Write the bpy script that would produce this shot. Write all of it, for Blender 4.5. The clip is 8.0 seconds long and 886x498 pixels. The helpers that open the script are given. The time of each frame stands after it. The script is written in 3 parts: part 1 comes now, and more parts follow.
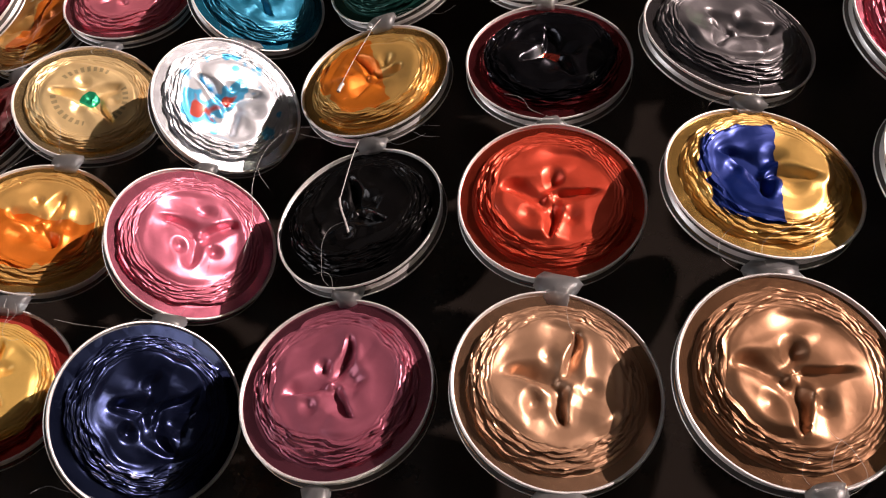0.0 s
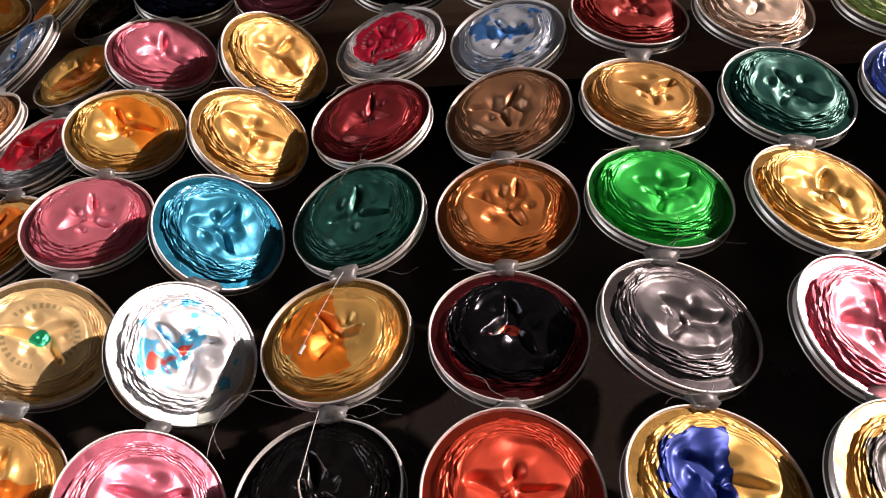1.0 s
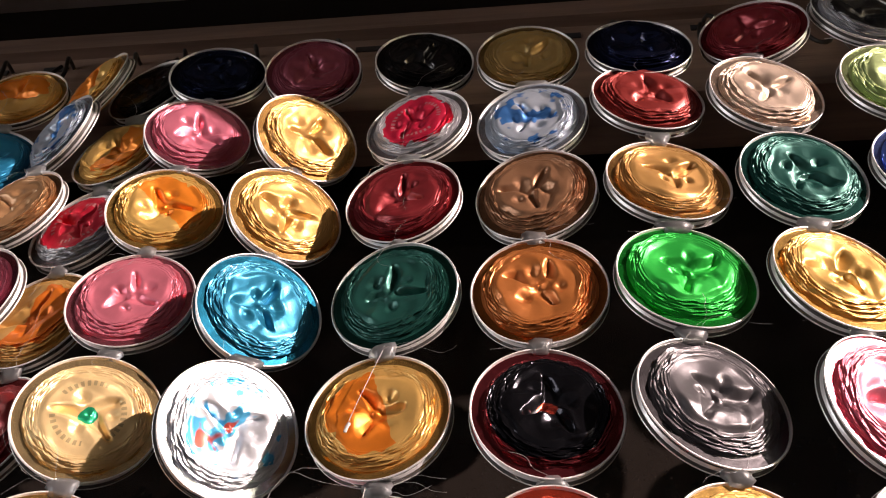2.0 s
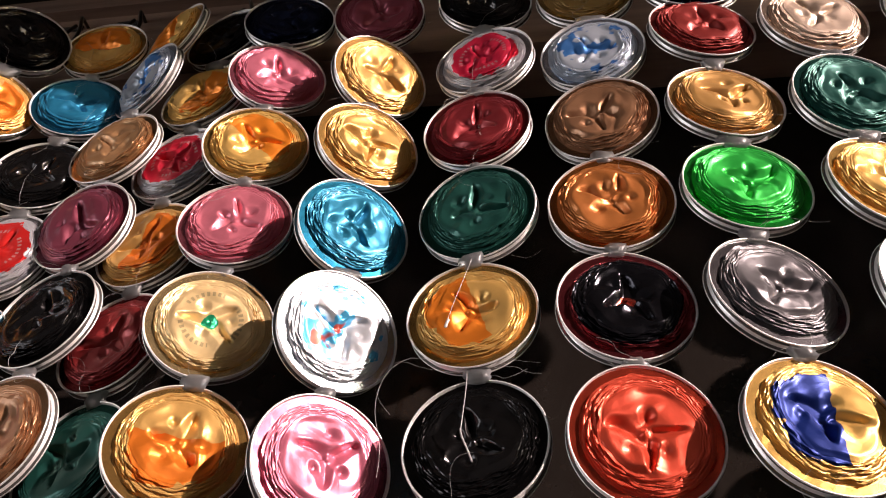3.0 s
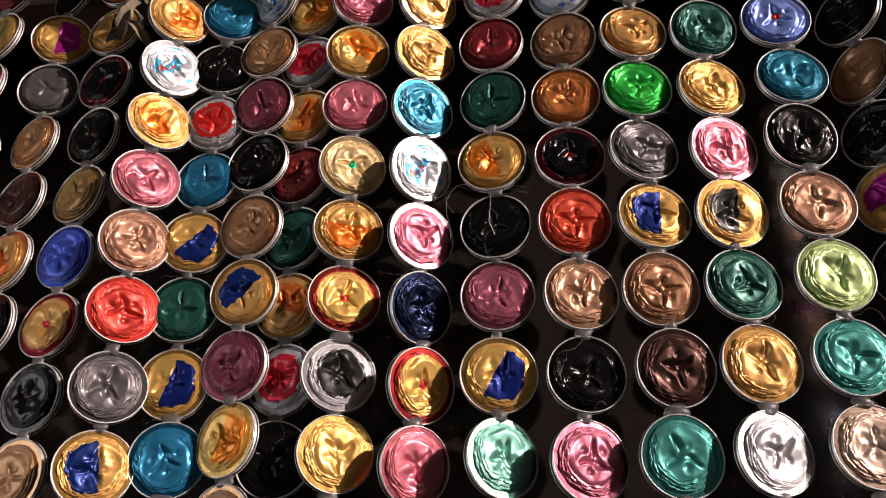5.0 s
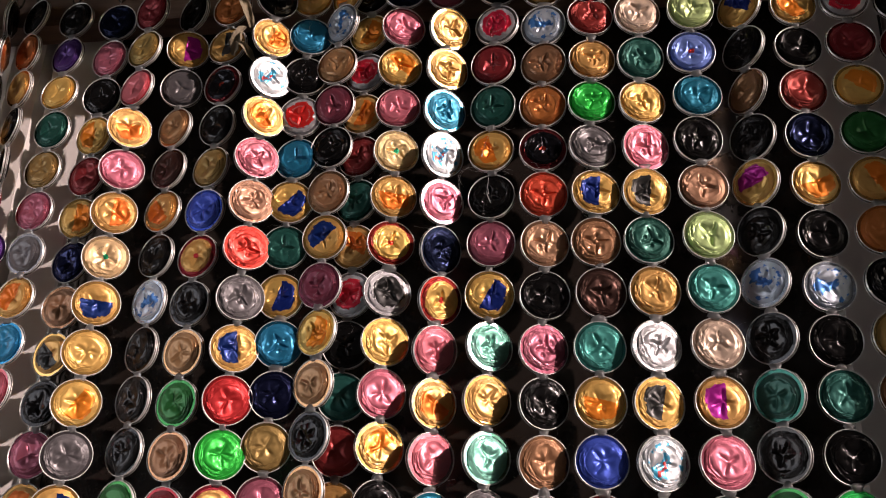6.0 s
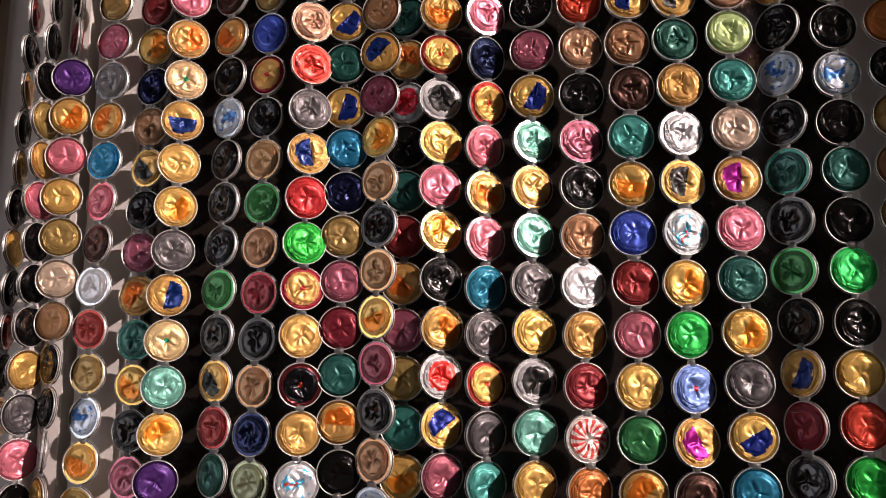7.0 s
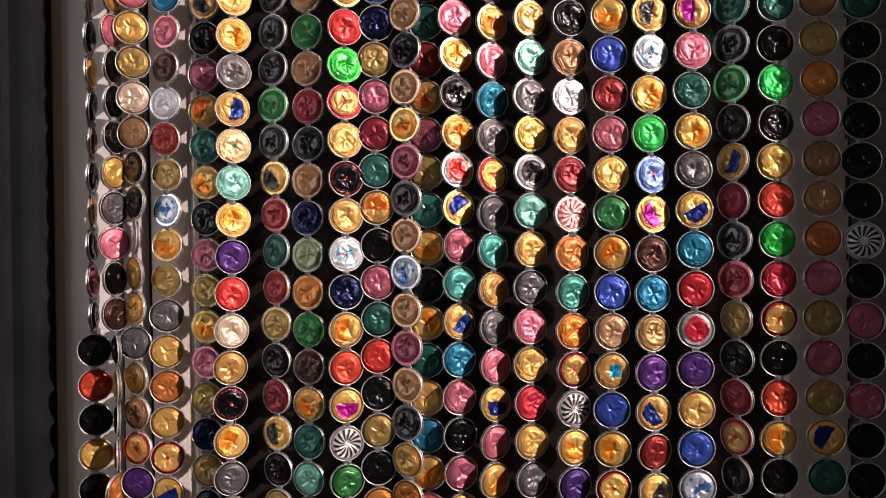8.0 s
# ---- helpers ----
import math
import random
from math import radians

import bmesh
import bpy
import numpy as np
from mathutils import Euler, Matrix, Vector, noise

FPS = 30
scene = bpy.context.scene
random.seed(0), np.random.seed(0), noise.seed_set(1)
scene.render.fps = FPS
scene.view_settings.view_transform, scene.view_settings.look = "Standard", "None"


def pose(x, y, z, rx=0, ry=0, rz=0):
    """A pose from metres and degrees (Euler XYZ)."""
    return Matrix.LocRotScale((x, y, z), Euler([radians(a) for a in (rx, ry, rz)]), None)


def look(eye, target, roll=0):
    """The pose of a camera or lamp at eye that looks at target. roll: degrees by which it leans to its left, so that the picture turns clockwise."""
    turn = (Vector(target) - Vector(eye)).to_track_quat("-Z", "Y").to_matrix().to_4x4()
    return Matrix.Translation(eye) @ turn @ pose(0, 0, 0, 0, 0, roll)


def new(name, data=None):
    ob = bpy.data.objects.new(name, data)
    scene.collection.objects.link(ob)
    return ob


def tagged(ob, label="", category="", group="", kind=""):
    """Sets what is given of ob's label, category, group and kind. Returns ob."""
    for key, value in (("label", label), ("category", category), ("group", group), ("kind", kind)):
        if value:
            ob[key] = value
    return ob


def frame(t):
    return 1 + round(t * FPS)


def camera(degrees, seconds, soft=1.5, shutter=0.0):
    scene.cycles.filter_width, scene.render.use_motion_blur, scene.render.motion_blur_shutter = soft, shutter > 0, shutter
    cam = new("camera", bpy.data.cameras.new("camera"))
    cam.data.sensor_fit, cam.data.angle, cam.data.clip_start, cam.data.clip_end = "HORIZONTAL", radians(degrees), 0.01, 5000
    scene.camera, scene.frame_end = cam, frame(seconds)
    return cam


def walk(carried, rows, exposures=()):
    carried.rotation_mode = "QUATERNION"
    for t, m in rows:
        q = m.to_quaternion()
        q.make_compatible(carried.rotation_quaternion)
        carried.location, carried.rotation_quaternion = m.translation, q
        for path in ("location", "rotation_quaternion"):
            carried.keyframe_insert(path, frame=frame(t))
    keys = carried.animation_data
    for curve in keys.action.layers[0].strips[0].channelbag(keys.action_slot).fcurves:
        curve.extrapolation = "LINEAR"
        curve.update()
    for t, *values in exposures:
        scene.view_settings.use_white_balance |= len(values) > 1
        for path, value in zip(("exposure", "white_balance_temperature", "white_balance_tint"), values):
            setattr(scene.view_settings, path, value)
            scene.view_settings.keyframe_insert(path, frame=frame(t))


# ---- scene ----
cam = camera(55.63, 8.0, soft=1.1)
PATH = [
    (0.0, (0.0107, -0.0047, 1.6722), (-0.092, 1.668, 2.764), 4.13),
    (0.5, (0.0131, -0.0130, 1.6920), (-0.032, 1.596, 2.879), 4.33),
    (1.0, (0.0026, -0.0283, 1.7009), (0.043, 1.490, 3.003), 2.79),
    (1.2, (-0.0006, -0.0334, 1.7049), (0.081, 1.458, 3.035), 2.09),
    (2.3, (-0.0128, -0.0389, 1.6920), (0.012, 1.382, 3.099), 2.58),
    (2.5, (-0.0160, -0.0390, 1.6860), (-0.002, 1.396, 3.079), 2.48),
    (3.0, (-0.0276, -0.0453, 1.6720), (-0.022, 1.443, 3.008), 2.29),
    (3.5, (-0.0389, -0.0711, 1.6506), (-0.035, 1.494, 2.896), 2.01),
    (4.0, (-0.0477, -0.1165, 1.6223), (-0.003, 1.544, 2.737), 0.94),
    (4.5, (-0.0544, -0.1789, 1.5911), (0.029, 1.553, 2.587), -0.11),
    (4.7, (-0.0571, -0.2020, 1.5840), (0.017, 1.560, 2.527), -0.11),
    (5.8, (-0.0642, -0.4274, 1.5195), (-0.017, 1.433, 2.252), 1.82),
    (6.0, (-0.0549, -0.4705, 1.5074), (-0.052, 1.409, 2.190), 1.90),
    (6.5, (-0.0570, -0.5247, 1.4722), (-0.108, 1.402, 2.005), 1.12),
    (7.0, (-0.0792, -0.5473, 1.4423), (-0.120, 1.423, 1.782), 0.05),
    (7.5, (-0.1014, -0.6310, 1.4124), (-0.092, 1.363, 1.568), -0.90),
    (8.0, (-0.1426, -0.7367, 1.3775), (-0.074, 1.262, 1.366), -0.74),
]
EXPOSURE = 0.38
walk(cam, [(t, look(eye, target, roll)) for t, eye, target, roll in PATH],
     [(0.0, EXPOSURE + 0.5), (1.0, EXPOSURE + 0.65), (2.3, EXPOSURE + 0.97), (3.0, EXPOSURE + 0.84), (4.5, EXPOSURE + 0.2), (6.0, EXPOSURE + 0.02), (7.3, EXPOSURE - 0.06), (8.0, EXPOSURE + 0.14)])

# ---------- light: low sun through an unseen opening added in the east wall, sky outside ---
CURTAIN = pose(-0.1, 0.155, 0, 0, 0, -9)      # along the curtain: x; into the wall: y; front faces -y
SUN_AZ, SUN_EL = 62.0, 22.0                   # from the curtain's normal to its right; above the horizon

world = bpy.data.worlds.new("sky")
scene.world = world
world.use_nodes = True
wn = world.node_tree
sky = wn.nodes.new("ShaderNodeTexSky")
sky.sky_type = "NISHITA"
sky.sun_disc = False
sky.sun_elevation = radians(SUN_EL)
sky.sun_rotation = radians(180 - SUN_AZ + 9)
wn.links.new(sky.outputs[0], wn.nodes["Background"].inputs[0])
wn.nodes["Background"].inputs[1].default_value = 0.12

sun_data = bpy.data.lights.new("sun", "SUN")
sun_data.energy = 3.3
sun_data.angle = radians(0.5)
sun_data.color = (1.0, 0.775, 0.72)
sun = new("sun", sun_data)
az, el = radians(SUN_AZ), radians(SUN_EL)
toward = Vector((math.sin(az) * math.cos(el), -math.cos(az) * math.cos(el), math.sin(el)))
toward = CURTAIN.to_3x3() @ toward
sun.matrix_world = Matrix.Translation((1.5, -1.2, 2.4)) @ toward.to_track_quat("Z", "Y").to_matrix().to_4x4()

# added fill light from the left, set in an unseen west opening
fill_data = bpy.data.lights.new("window_daylight", "AREA")
fill_data.shape, fill_data.size, fill_data.size_y = "RECTANGLE", 1.2, 1.4
fill_data.energy = 9.0
fill_data.color = (1.0, 0.94, 0.98)
fill_lamp = new("window_daylight", fill_data)
fill_lamp.matrix_world = CURTAIN @ look((-2.22, -1.3, 1.6), (0.3, -1.0, 1.5))


# ---------- materials ----------
def node_material(name):
    m = bpy.data.materials.new(name)
    m.use_nodes = True
    return m, m.node_tree.nodes, m.node_tree.links, m.node_tree.nodes["Principled BSDF"]


def mixed(N, L, fac, a, b):
    """A colour mix node; a and b are colours or sockets."""
    mx = N.new("ShaderNodeMix")
    mx.data_type = "RGBA"
    if fac is not None:
        L.new(fac, mx.inputs[0])
    for k, v in ((6, a), (7, b)):
        if isinstance(v, tuple):
            mx.inputs[k].default_value = (*v, 1)
        else:
            L.new(v, mx.inputs[k])
    return mx


def maths(N, L, op, a, b=None, c=None):
    n = N.new("ShaderNodeMath")
    n.operation = op
    for k, v in enumerate((a, b, c)):
        if v is None:
            continue
        if isinstance(v, (int, float)):
            n.inputs[k].default_value = v
        else:
            L.new(v, n.inputs[k])
    return n.outputs[0]


def noise_tex(N, L, coord, scale, detail=3.0, rough=0.55):
    n = N.new("ShaderNodeTexNoise")
    n.inputs["Scale"].default_value = scale
    n.inputs["Detail"].default_value = detail
    n.inputs["Roughness"].default_value = rough
    L.new(coord, n.inputs["Vector"])
    return n.outputs["Fac"]


def ramped(N, L, fac, lo, hi):
    r = N.new("ShaderNodeMapRange")
    r.inputs["From Min"].default_value, r.inputs["From Max"].default_value = lo, hi
    L.new(fac, r.inputs["Value"])
    return r.outputs["Result"]


def plain_material(name, colour, rough, metal=0.0, vary=0.15, scale=30.0, bump=0.1, bump_scale=200.0, coat=0.0, distance=0.001):
    m, N, L, P = node_material(name)
    tc = N.new("ShaderNodeTexCoord").outputs["Object"]
    big = noise_tex(N, L, tc, scale, 4)
    fine = noise_tex(N, L, tc, bump_scale, 4)
    dark = tuple(c * (1 - vary) for c in colour)
    lite = tuple(min(1, c * (1 + vary)) for c in colour)
    mx = mixed(N, L, ramped(N, L, big, 0.3, 0.7), dark, lite)
    L.new(mx.outputs[2], P.inputs["Base Color"])
    P.inputs["Metallic"].default_value = metal
    L.new(maths(N, L, "MULTIPLY_ADD", fine, 0.25, rough - 0.12), P.inputs["Roughness"])
    P.inputs["Coat Weight"].default_value = coat
    b = N.new("ShaderNodeBump")
    b.inputs["Strength"].default_value = bump
    b.inputs["Distance"].default_value = distance
    L.new(fine, b.inputs["Height"])
    L.new(b.outputs[0], P.inputs["Normal"])
    return m


METAL, FOIL_ROUGH = 0.55, 0.39


def foil_material(name, base, other=None, pattern="", third=None, rough=None, ledge=None, letters=None):
    """Lacquered aluminium foil: one colour, or two in a pattern laid out in the capsule's own plane (x, z)."""
    m, N, L, P = node_material(name)
    tc = N.new("ShaderNodeTexCoord").outputs["Object"]
    sep = N.new("ShaderNodeSeparateXYZ")
    L.new(tc, sep.inputs[0])
    x, z = sep.outputs[0], sep.outputs[2]
    info = N.new("ShaderNodeObjectInfo").outputs["Random"]
    rad = maths(N, L, "SQRT", maths(N, L, "ADD", maths(N, L, "MULTIPLY", x, x), maths(N, L, "MULTIPLY", z, z)))
    wob = maths(N, L, "MULTIPLY_ADD", noise_tex(N, L, tc, 150, 2), 0.008, -0.004)
    colour = None
    if other is not None:
        if pattern == "half":
            f = maths(N, L, "GREATER_THAN", maths(N, L, "ADD", x, maths(N, L, "MULTIPLY_ADD", wob, 0.45, 0.0022)), 0.0)
            f = maths(N, L, "MULTIPLY", f, maths(N, L, "LESS_THAN", maths(N, L, "ADD", rad, wob), 0.0125))
        elif pattern == "disc":
            f = maths(N, L, "LESS_THAN", maths(N, L, "ADD", rad, wob), 0.0125)
        elif pattern == "spot":
            f = maths(N, L, "LESS_THAN", maths(N, L, "ADD", rad, maths(N, L, "MULTIPLY", wob, 0.5)), 0.0026)
        elif pattern == "stripes":
            ang = maths(N, L, "ARCTAN2", z, x)
            f = maths(N, L, "GREATER_THAN", maths(N, L, "SINE", maths(N, L, "MULTIPLY_ADD", ang, 14.0, maths(N, L, "MULTIPLY", rad, 300.0))), 0.0)
            f = maths(N, L, "MULTIPLY", f, maths(N, L, "GREATER_THAN", rad, 0.004))
            f = maths(N, L, "MULTIPLY", f, maths(N, L, "LESS_THAN", rad, 0.0155))
        elif pattern == "patches":
            f = ramped(N, L, noise_tex(N, L, tc, 130, 2), 0.5, 0.54)
            f = maths(N, L, "MULTIPLY", f, maths(N, L, "LESS_THAN", maths(N, L, "ADD", rad, wob), 0.0135))
        else:
            ok = maths(N, L, "LESS_THAN", maths(N, L, "ABSOLUTE", maths(N, L, "ADD", x, -0.003)), 0.006)
            f = maths(N, L, "MULTIPLY", ok, maths(N, L, "LESS_THAN", maths(N, L, "ABSOLUTE", z), 0.0065))
        colour = mixed(N, L, f, base, other).outputs[2]
        if third is not None:
            g = ramped(N, L, noise_tex(N, L, tc, 150, 1), 0.62, 0.66)
            g = maths(N, L, "MULTIPLY", g, maths(N, L, "LESS_THAN", rad, 0.012))
            colour = mixed(N, L, g, colour, third).outputs[2]
    if letters is not None:
        ang = maths(N, L, "ARCTAN2", z, x)
        bars = maths(N, L, "GREATER_THAN", maths(N, L, "SINE", maths(N, L, "MULTIPLY", ang, 34.0)), -0.1)
        bars = maths(N, L, "MULTIPLY", bars, maths(N, L, "GREATER_THAN", maths(N, L, "SINE", maths(N, L, "MULTIPLY_ADD", ang, 3.0, 1.0)), -0.55))
        bars = maths(N, L, "MULTIPLY", bars, maths(N, L, "LESS_THAN", maths(N, L, "ABSOLUTE", maths(N, L, "ADD", rad, -0.0088)), 0.0007))
        colour = mixed(N, L, bars, colour, letters).outputs[2]
    if ledge is not None:
        colour = mixed(N, L, maths(N, L, "GREATER_THAN", maths(N, L, "ADD", rad, maths(N, L, "MULTIPLY", wob, 0.3)), 0.0148), colour or base, ledge).outputs[2]
    src = colour if colour is not None else base
    hsv = N.new("ShaderNodeHueSaturation")
    L.new(maths(N, L, "MULTIPLY_ADD", info, 0.3, 0.85), hsv.inputs["Value"])
    L.new(maths(N, L, "MULTIPLY_ADD", info, 0.02, 0.49), hsv.inputs["Hue"])
    if isinstance(src, tuple):
        hsv.inputs["Color"].default_value = (*src, 1)
    else:
        L.new(src, hsv.inputs["Color"])
    smear = noise_tex(N, L, tc, 420, 5, 0.65)
    worn = mixed(N, L, ramped(N, L, smear, 0.25, 0.75), (0.9, 0.9, 0.9), (1.0, 1.0, 1.0))
    mul = N.new("ShaderNodeMix")
    mul.data_type, mul.blend_type = "RGBA", "MULTIPLY"
    mul.inputs[0].default_value = 1.0
    L.new(hsv.outputs[0], mul.inputs[6])
    L.new(worn.outputs[2], mul.inputs[7])
    L.new(mul.outputs[2], P.inputs["Base Color"])
    # the flat ledge outside the pleats was never crumpled: smooth bare metal under its lacquer
    flat = maths(N, L, "GREATER_THAN", rad, 0.0162)
    metal = 0.88 if max(base) < 0.08 else METAL             # thick dark lacquer shows no body colour
    L.new(maths(N, L, "MULTIPLY_ADD", flat, 0.92 - metal, metal), P.inputs["Metallic"])
    grain = maths(N, L, "MULTIPLY_ADD", smear, 0.08, (rough or FOIL_ROUGH) - 0.04)
    L.new(maths(N, L, "MULTIPLY_ADD", flat, maths(N, L, "MULTIPLY", grain, -0.35), grain), P.inputs["Roughness"])
    P.inputs["Coat Weight"].default_value = 0.05 if max(base) < 0.08 else 0.14
    P.inputs["Coat Roughness"].default_value = 0.12
    ridged = maths(N, L, "ABSOLUTE", maths(N, L, "ADD", noise_tex(N, L, tc, 110, 1, 0.4), -0.5))
    creases = N.new("ShaderNodeBump")
    creases.inputs["Strength"].default_value = 0.12
    creases.inputs["Distance"].default_value = 0.0011
    L.new(ridged, creases.inputs["Height"])
    # crumpled facets between sharp little folds, other ones on each capsule
    jump = N.new("ShaderNodeVectorMath")
    jump.operation = "SCALE"
    jump.inputs[0].default_value = (1.7, 2.3, 3.1)
    L.new(info, jump.inputs["Scale"])
    bent = N.new("ShaderNodeVectorMath")
    bent.operation = "ADD"
    swirl = N.new("ShaderNodeVectorMath")
    swirl.operation = "MULTIPLY_ADD"
    drift_noise = N.new("ShaderNodeTexNoise")
    drift_noise.inputs["Scale"].default_value = 90
    L.new(tc, drift_noise.inputs["Vector"])
    L.new(drift_noise.outputs["Color"], swirl.inputs[0])
    swirl.inputs[1].default_value = (0.012, 0.012, 0.012)
    L.new(tc, swirl.inputs[2])
    L.new(swirl.outputs[0], bent.inputs[0])
    L.new(jump.outputs[0], bent.inputs[1])
    cells = N.new("ShaderNodeTexVoronoi")
    cells.feature = "DISTANCE_TO_EDGE"
    cells.inputs["Scale"].default_value = 75
    cells.inputs["Randomness"].default_value = 1.0
    L.new(bent.outputs[0], cells.inputs["Vector"])
    crumple = N.new("ShaderNodeBump")
    crumple.inputs["Strength"].default_value = 0.1
    crumple.inputs["Distance"].default_value = 0.0022
    L.new(cells.outputs["Distance"], crumple.inputs["Height"])
    L.new(creases.outputs[0], crumple.inputs["Normal"])
    # thin wrinkles that run round with the pleats
    wrinkle = maths(N, L, "SINE", maths(N, L, "MULTIPLY_ADD", rad, 8500.0, maths(N, L, "MULTIPLY", noise_tex(N, L, bent.outputs[0], 150, 2), 20.0)))
    band = maths(N, L, "MULTIPLY", ramped(N, L, rad, 0.0118, 0.0130), maths(N, L, "LESS_THAN", rad, 0.0158))
    pleated = N.new("ShaderNodeBump")
    pleated.inputs["Strength"].default_value = 0.35
    pleated.inputs["Distance"].default_value = 0.00028
    L.new(maths(N, L, "MULTIPLY", wrinkle, band), pleated.inputs["Height"])
    L.new(crumple.outputs[0], pleated.inputs["Normal"])
    b = N.new("ShaderNodeBump")
    b.inputs["Strength"].default_value = 0.15
    b.inputs["Distance"].default_value = 0.0003
    L.new(noise_tex(N, L, tc, 380, 3, 0.5), b.inputs["Height"])
    L.new(pleated.outputs[0], b.inputs["Normal"])
    L.new(b.outputs[0], P.inputs["Normal"])
    return m


GOLD, SILVER = (0.72, 0.43, 0.125), (0.56, 0.56, 0.59)
ORANGE, BLUE, RED = (0.80, 0.22, 0.02), (0.004, 0.024, 0.17), (0.62, 0.03, 0.03)
FOILS = {
    "K": ("black", foil_material("foil_black", (0.028, 0.027, 0.028), rough=0.2)),
    "N": ("navy blue", foil_material("foil_navy", (0.014, 0.02, 0.062), rough=0.25)),
    "B": ("royal blue", foil_material("foil_blue", (0.05, 0.09, 0.55))),
    "b": ("light blue with a red centre", foil_material("foil_light_blue", (0.20, 0.30, 0.75), RED, "spot")),
    "T": ("teal green", foil_material("foil_teal", (0.06, 0.30, 0.26))),
    "t": ("dark teal green", foil_material("foil_dark_teal", (0.02, 0.11, 0.09))),
    "M": ("mint green", foil_material("foil_mint", (0.22, 0.58, 0.48))),
    "C": ("cyan blue", foil_material("foil_cyan", (0.02, 0.21, 0.36))),
    "G": ("gold", foil_material("foil_gold", GOLD)),
    "g": ("khaki gold", foil_material("foil_khaki", (0.40, 0.27, 0.09))),
    "O": ("gold and orange", foil_material("foil_gold_orange", GOLD, ORANGE, "half")),
    "o": ("copper orange", foil_material("foil_copper", (0.58, 0.21, 0.05))),
    "D": ("bright orange", foil_material("foil_orange", (0.80, 0.27, 0.04))),
    "R": ("bright red", foil_material("foil_red", (0.62, 0.04, 0.034))),
    "r": ("dark red", foil_material("foil_dark_red", (0.26, 0.025, 0.03))),
    "m": ("plum", foil_material("foil_plum", (0.24, 0.05, 0.08))),
    "P": ("pink", foil_material("foil_pink", (0.72, 0.20, 0.27))),
    "p": ("mauve pink", foil_material("foil_mauve", (0.46, 0.13, 0.19))),
    "v": ("violet", foil_material("foil_violet", (0.08, 0.03, 0.19))),
    "S": ("silver", foil_material("foil_silver", SILVER)),
    "s": ("gunmetal grey", foil_material("foil_grey", (0.135, 0.127, 0.135))),
    "W": ("silver white with light blue patches", foil_material("foil_white_blue", (0.62, 0.66, 0.70), (0.08, 0.45, 0.70), "patches", (0.45, 0.05, 0.05))),
    "w": ("pale beige", foil_material("foil_beige", (0.70, 0.55, 0.42))),
    "E": ("bright green", foil_material("foil_green", (0.03, 0.55, 0.08))),
    "e": ("dark green", foil_material("foil_dark_green", (0.03, 0.18, 0.05))),
    "L": ("lime green", foil_material("foil_lime", (0.50, 0.65, 0.28))),
    "l": ("olive grey", foil_material("foil_olive", (0.30, 0.34, 0.20))),
    "A": ("rose tan", foil_material("foil_tan", (0.47, 0.27, 0.16))),
    "a": ("brown bronze", foil_material("foil_bronze", (0.38, 0.20, 0.10))),
    "n": ("dark brown", foil_material("foil_brown", (0.07, 0.035, 0.03))),
    "U": ("gold and blue", foil_material("foil_gold_blue", GOLD, BLUE, "half")),
    "Y": ("gold and magenta", foil_material("foil_gold_magenta", GOLD, (0.42, 0.01, 0.28), "half")),
    "Q": ("gold and black", foil_material("foil_gold_black", GOLD, (0.025, 0.025, 0.025), "half")),
    "X": ("gold with a red centre and red edge", foil_material("foil_gold_red", GOLD, RED, "spot", ledge=(0.42, 0.03, 0.04))),
    "Z": ("silver with a red centre disc", foil_material("foil_silver_red", SILVER, (0.70, 0.02, 0.03), "disc", letters=(0.62, 0.25, 0.25))),
    "J": ("pale gold with a green centre", foil_material("foil_gold_green", (0.76, 0.55, 0.28), (0.01, 0.30, 0.13), "spot", letters=(0.44, 0.33, 0.17))),
    "H": ("black with a red centre and maroon edge", foil_material("foil_black_red", (0.02, 0.02, 0.025), (0.55, 0.06, 0.05), "spot", rough=0.22, ledge=(0.30, 0.05, 0.07))),
    "I": ("silver with blue patches", foil_material("foil_silver_blue", (0.55, 0.62, 0.72), (0.06, 0.20, 0.55), "patches")),
    "F": ("red and white striped", foil_material("foil_candy", (0.80, 0.70, 0.66), (0.65, 0.06, 0.05), "stripes")),
    "f": ("black and white striped", foil_material("foil_fan", (0.80, 0.80, 0.80), (0.02, 0.02, 0.02), "stripes")),
    "c": ("gold with a blue rectangle", foil_material("foil_gold_label", GOLD, (0.02, 0.35, 0.65), "label")),
    "k": ("silver and black", foil_material("foil_silver_black", SILVER, (0.02, 0.02, 0.02), "disc")),
}

mat_rim = plain_material("rolled_aluminium_rim", (0.9, 0.89, 0.88), 0.38, 0.55, 0.06, 120, 0.06, 700)
# Glued joint between the rims, coloured dark for the groove's shade.
mat_shaded_joint = plain_material("shaded_glued_joint", (0.07, 0.065, 0.06), 0.6, 0.2, 0.3, 150)


def glue_material():
    m, N, L, P = node_material("hot_glue")
    tc = N.new("ShaderNodeTexCoord").outputs["Object"]
    cloud = noise_tex(N, L, tc, 300, 3)
    L.new(mixed(N, L, cloud, (0.28, 0.285, 0.29), (0.52, 0.53, 0.54)).outputs[2], P.inputs["Base Color"])
    P.inputs["Roughness"].default_value = 0.38
    P.inputs["Transmission Weight"].default_value = 0.82
    P.inputs["IOR"].default_value = 1.45
    return m


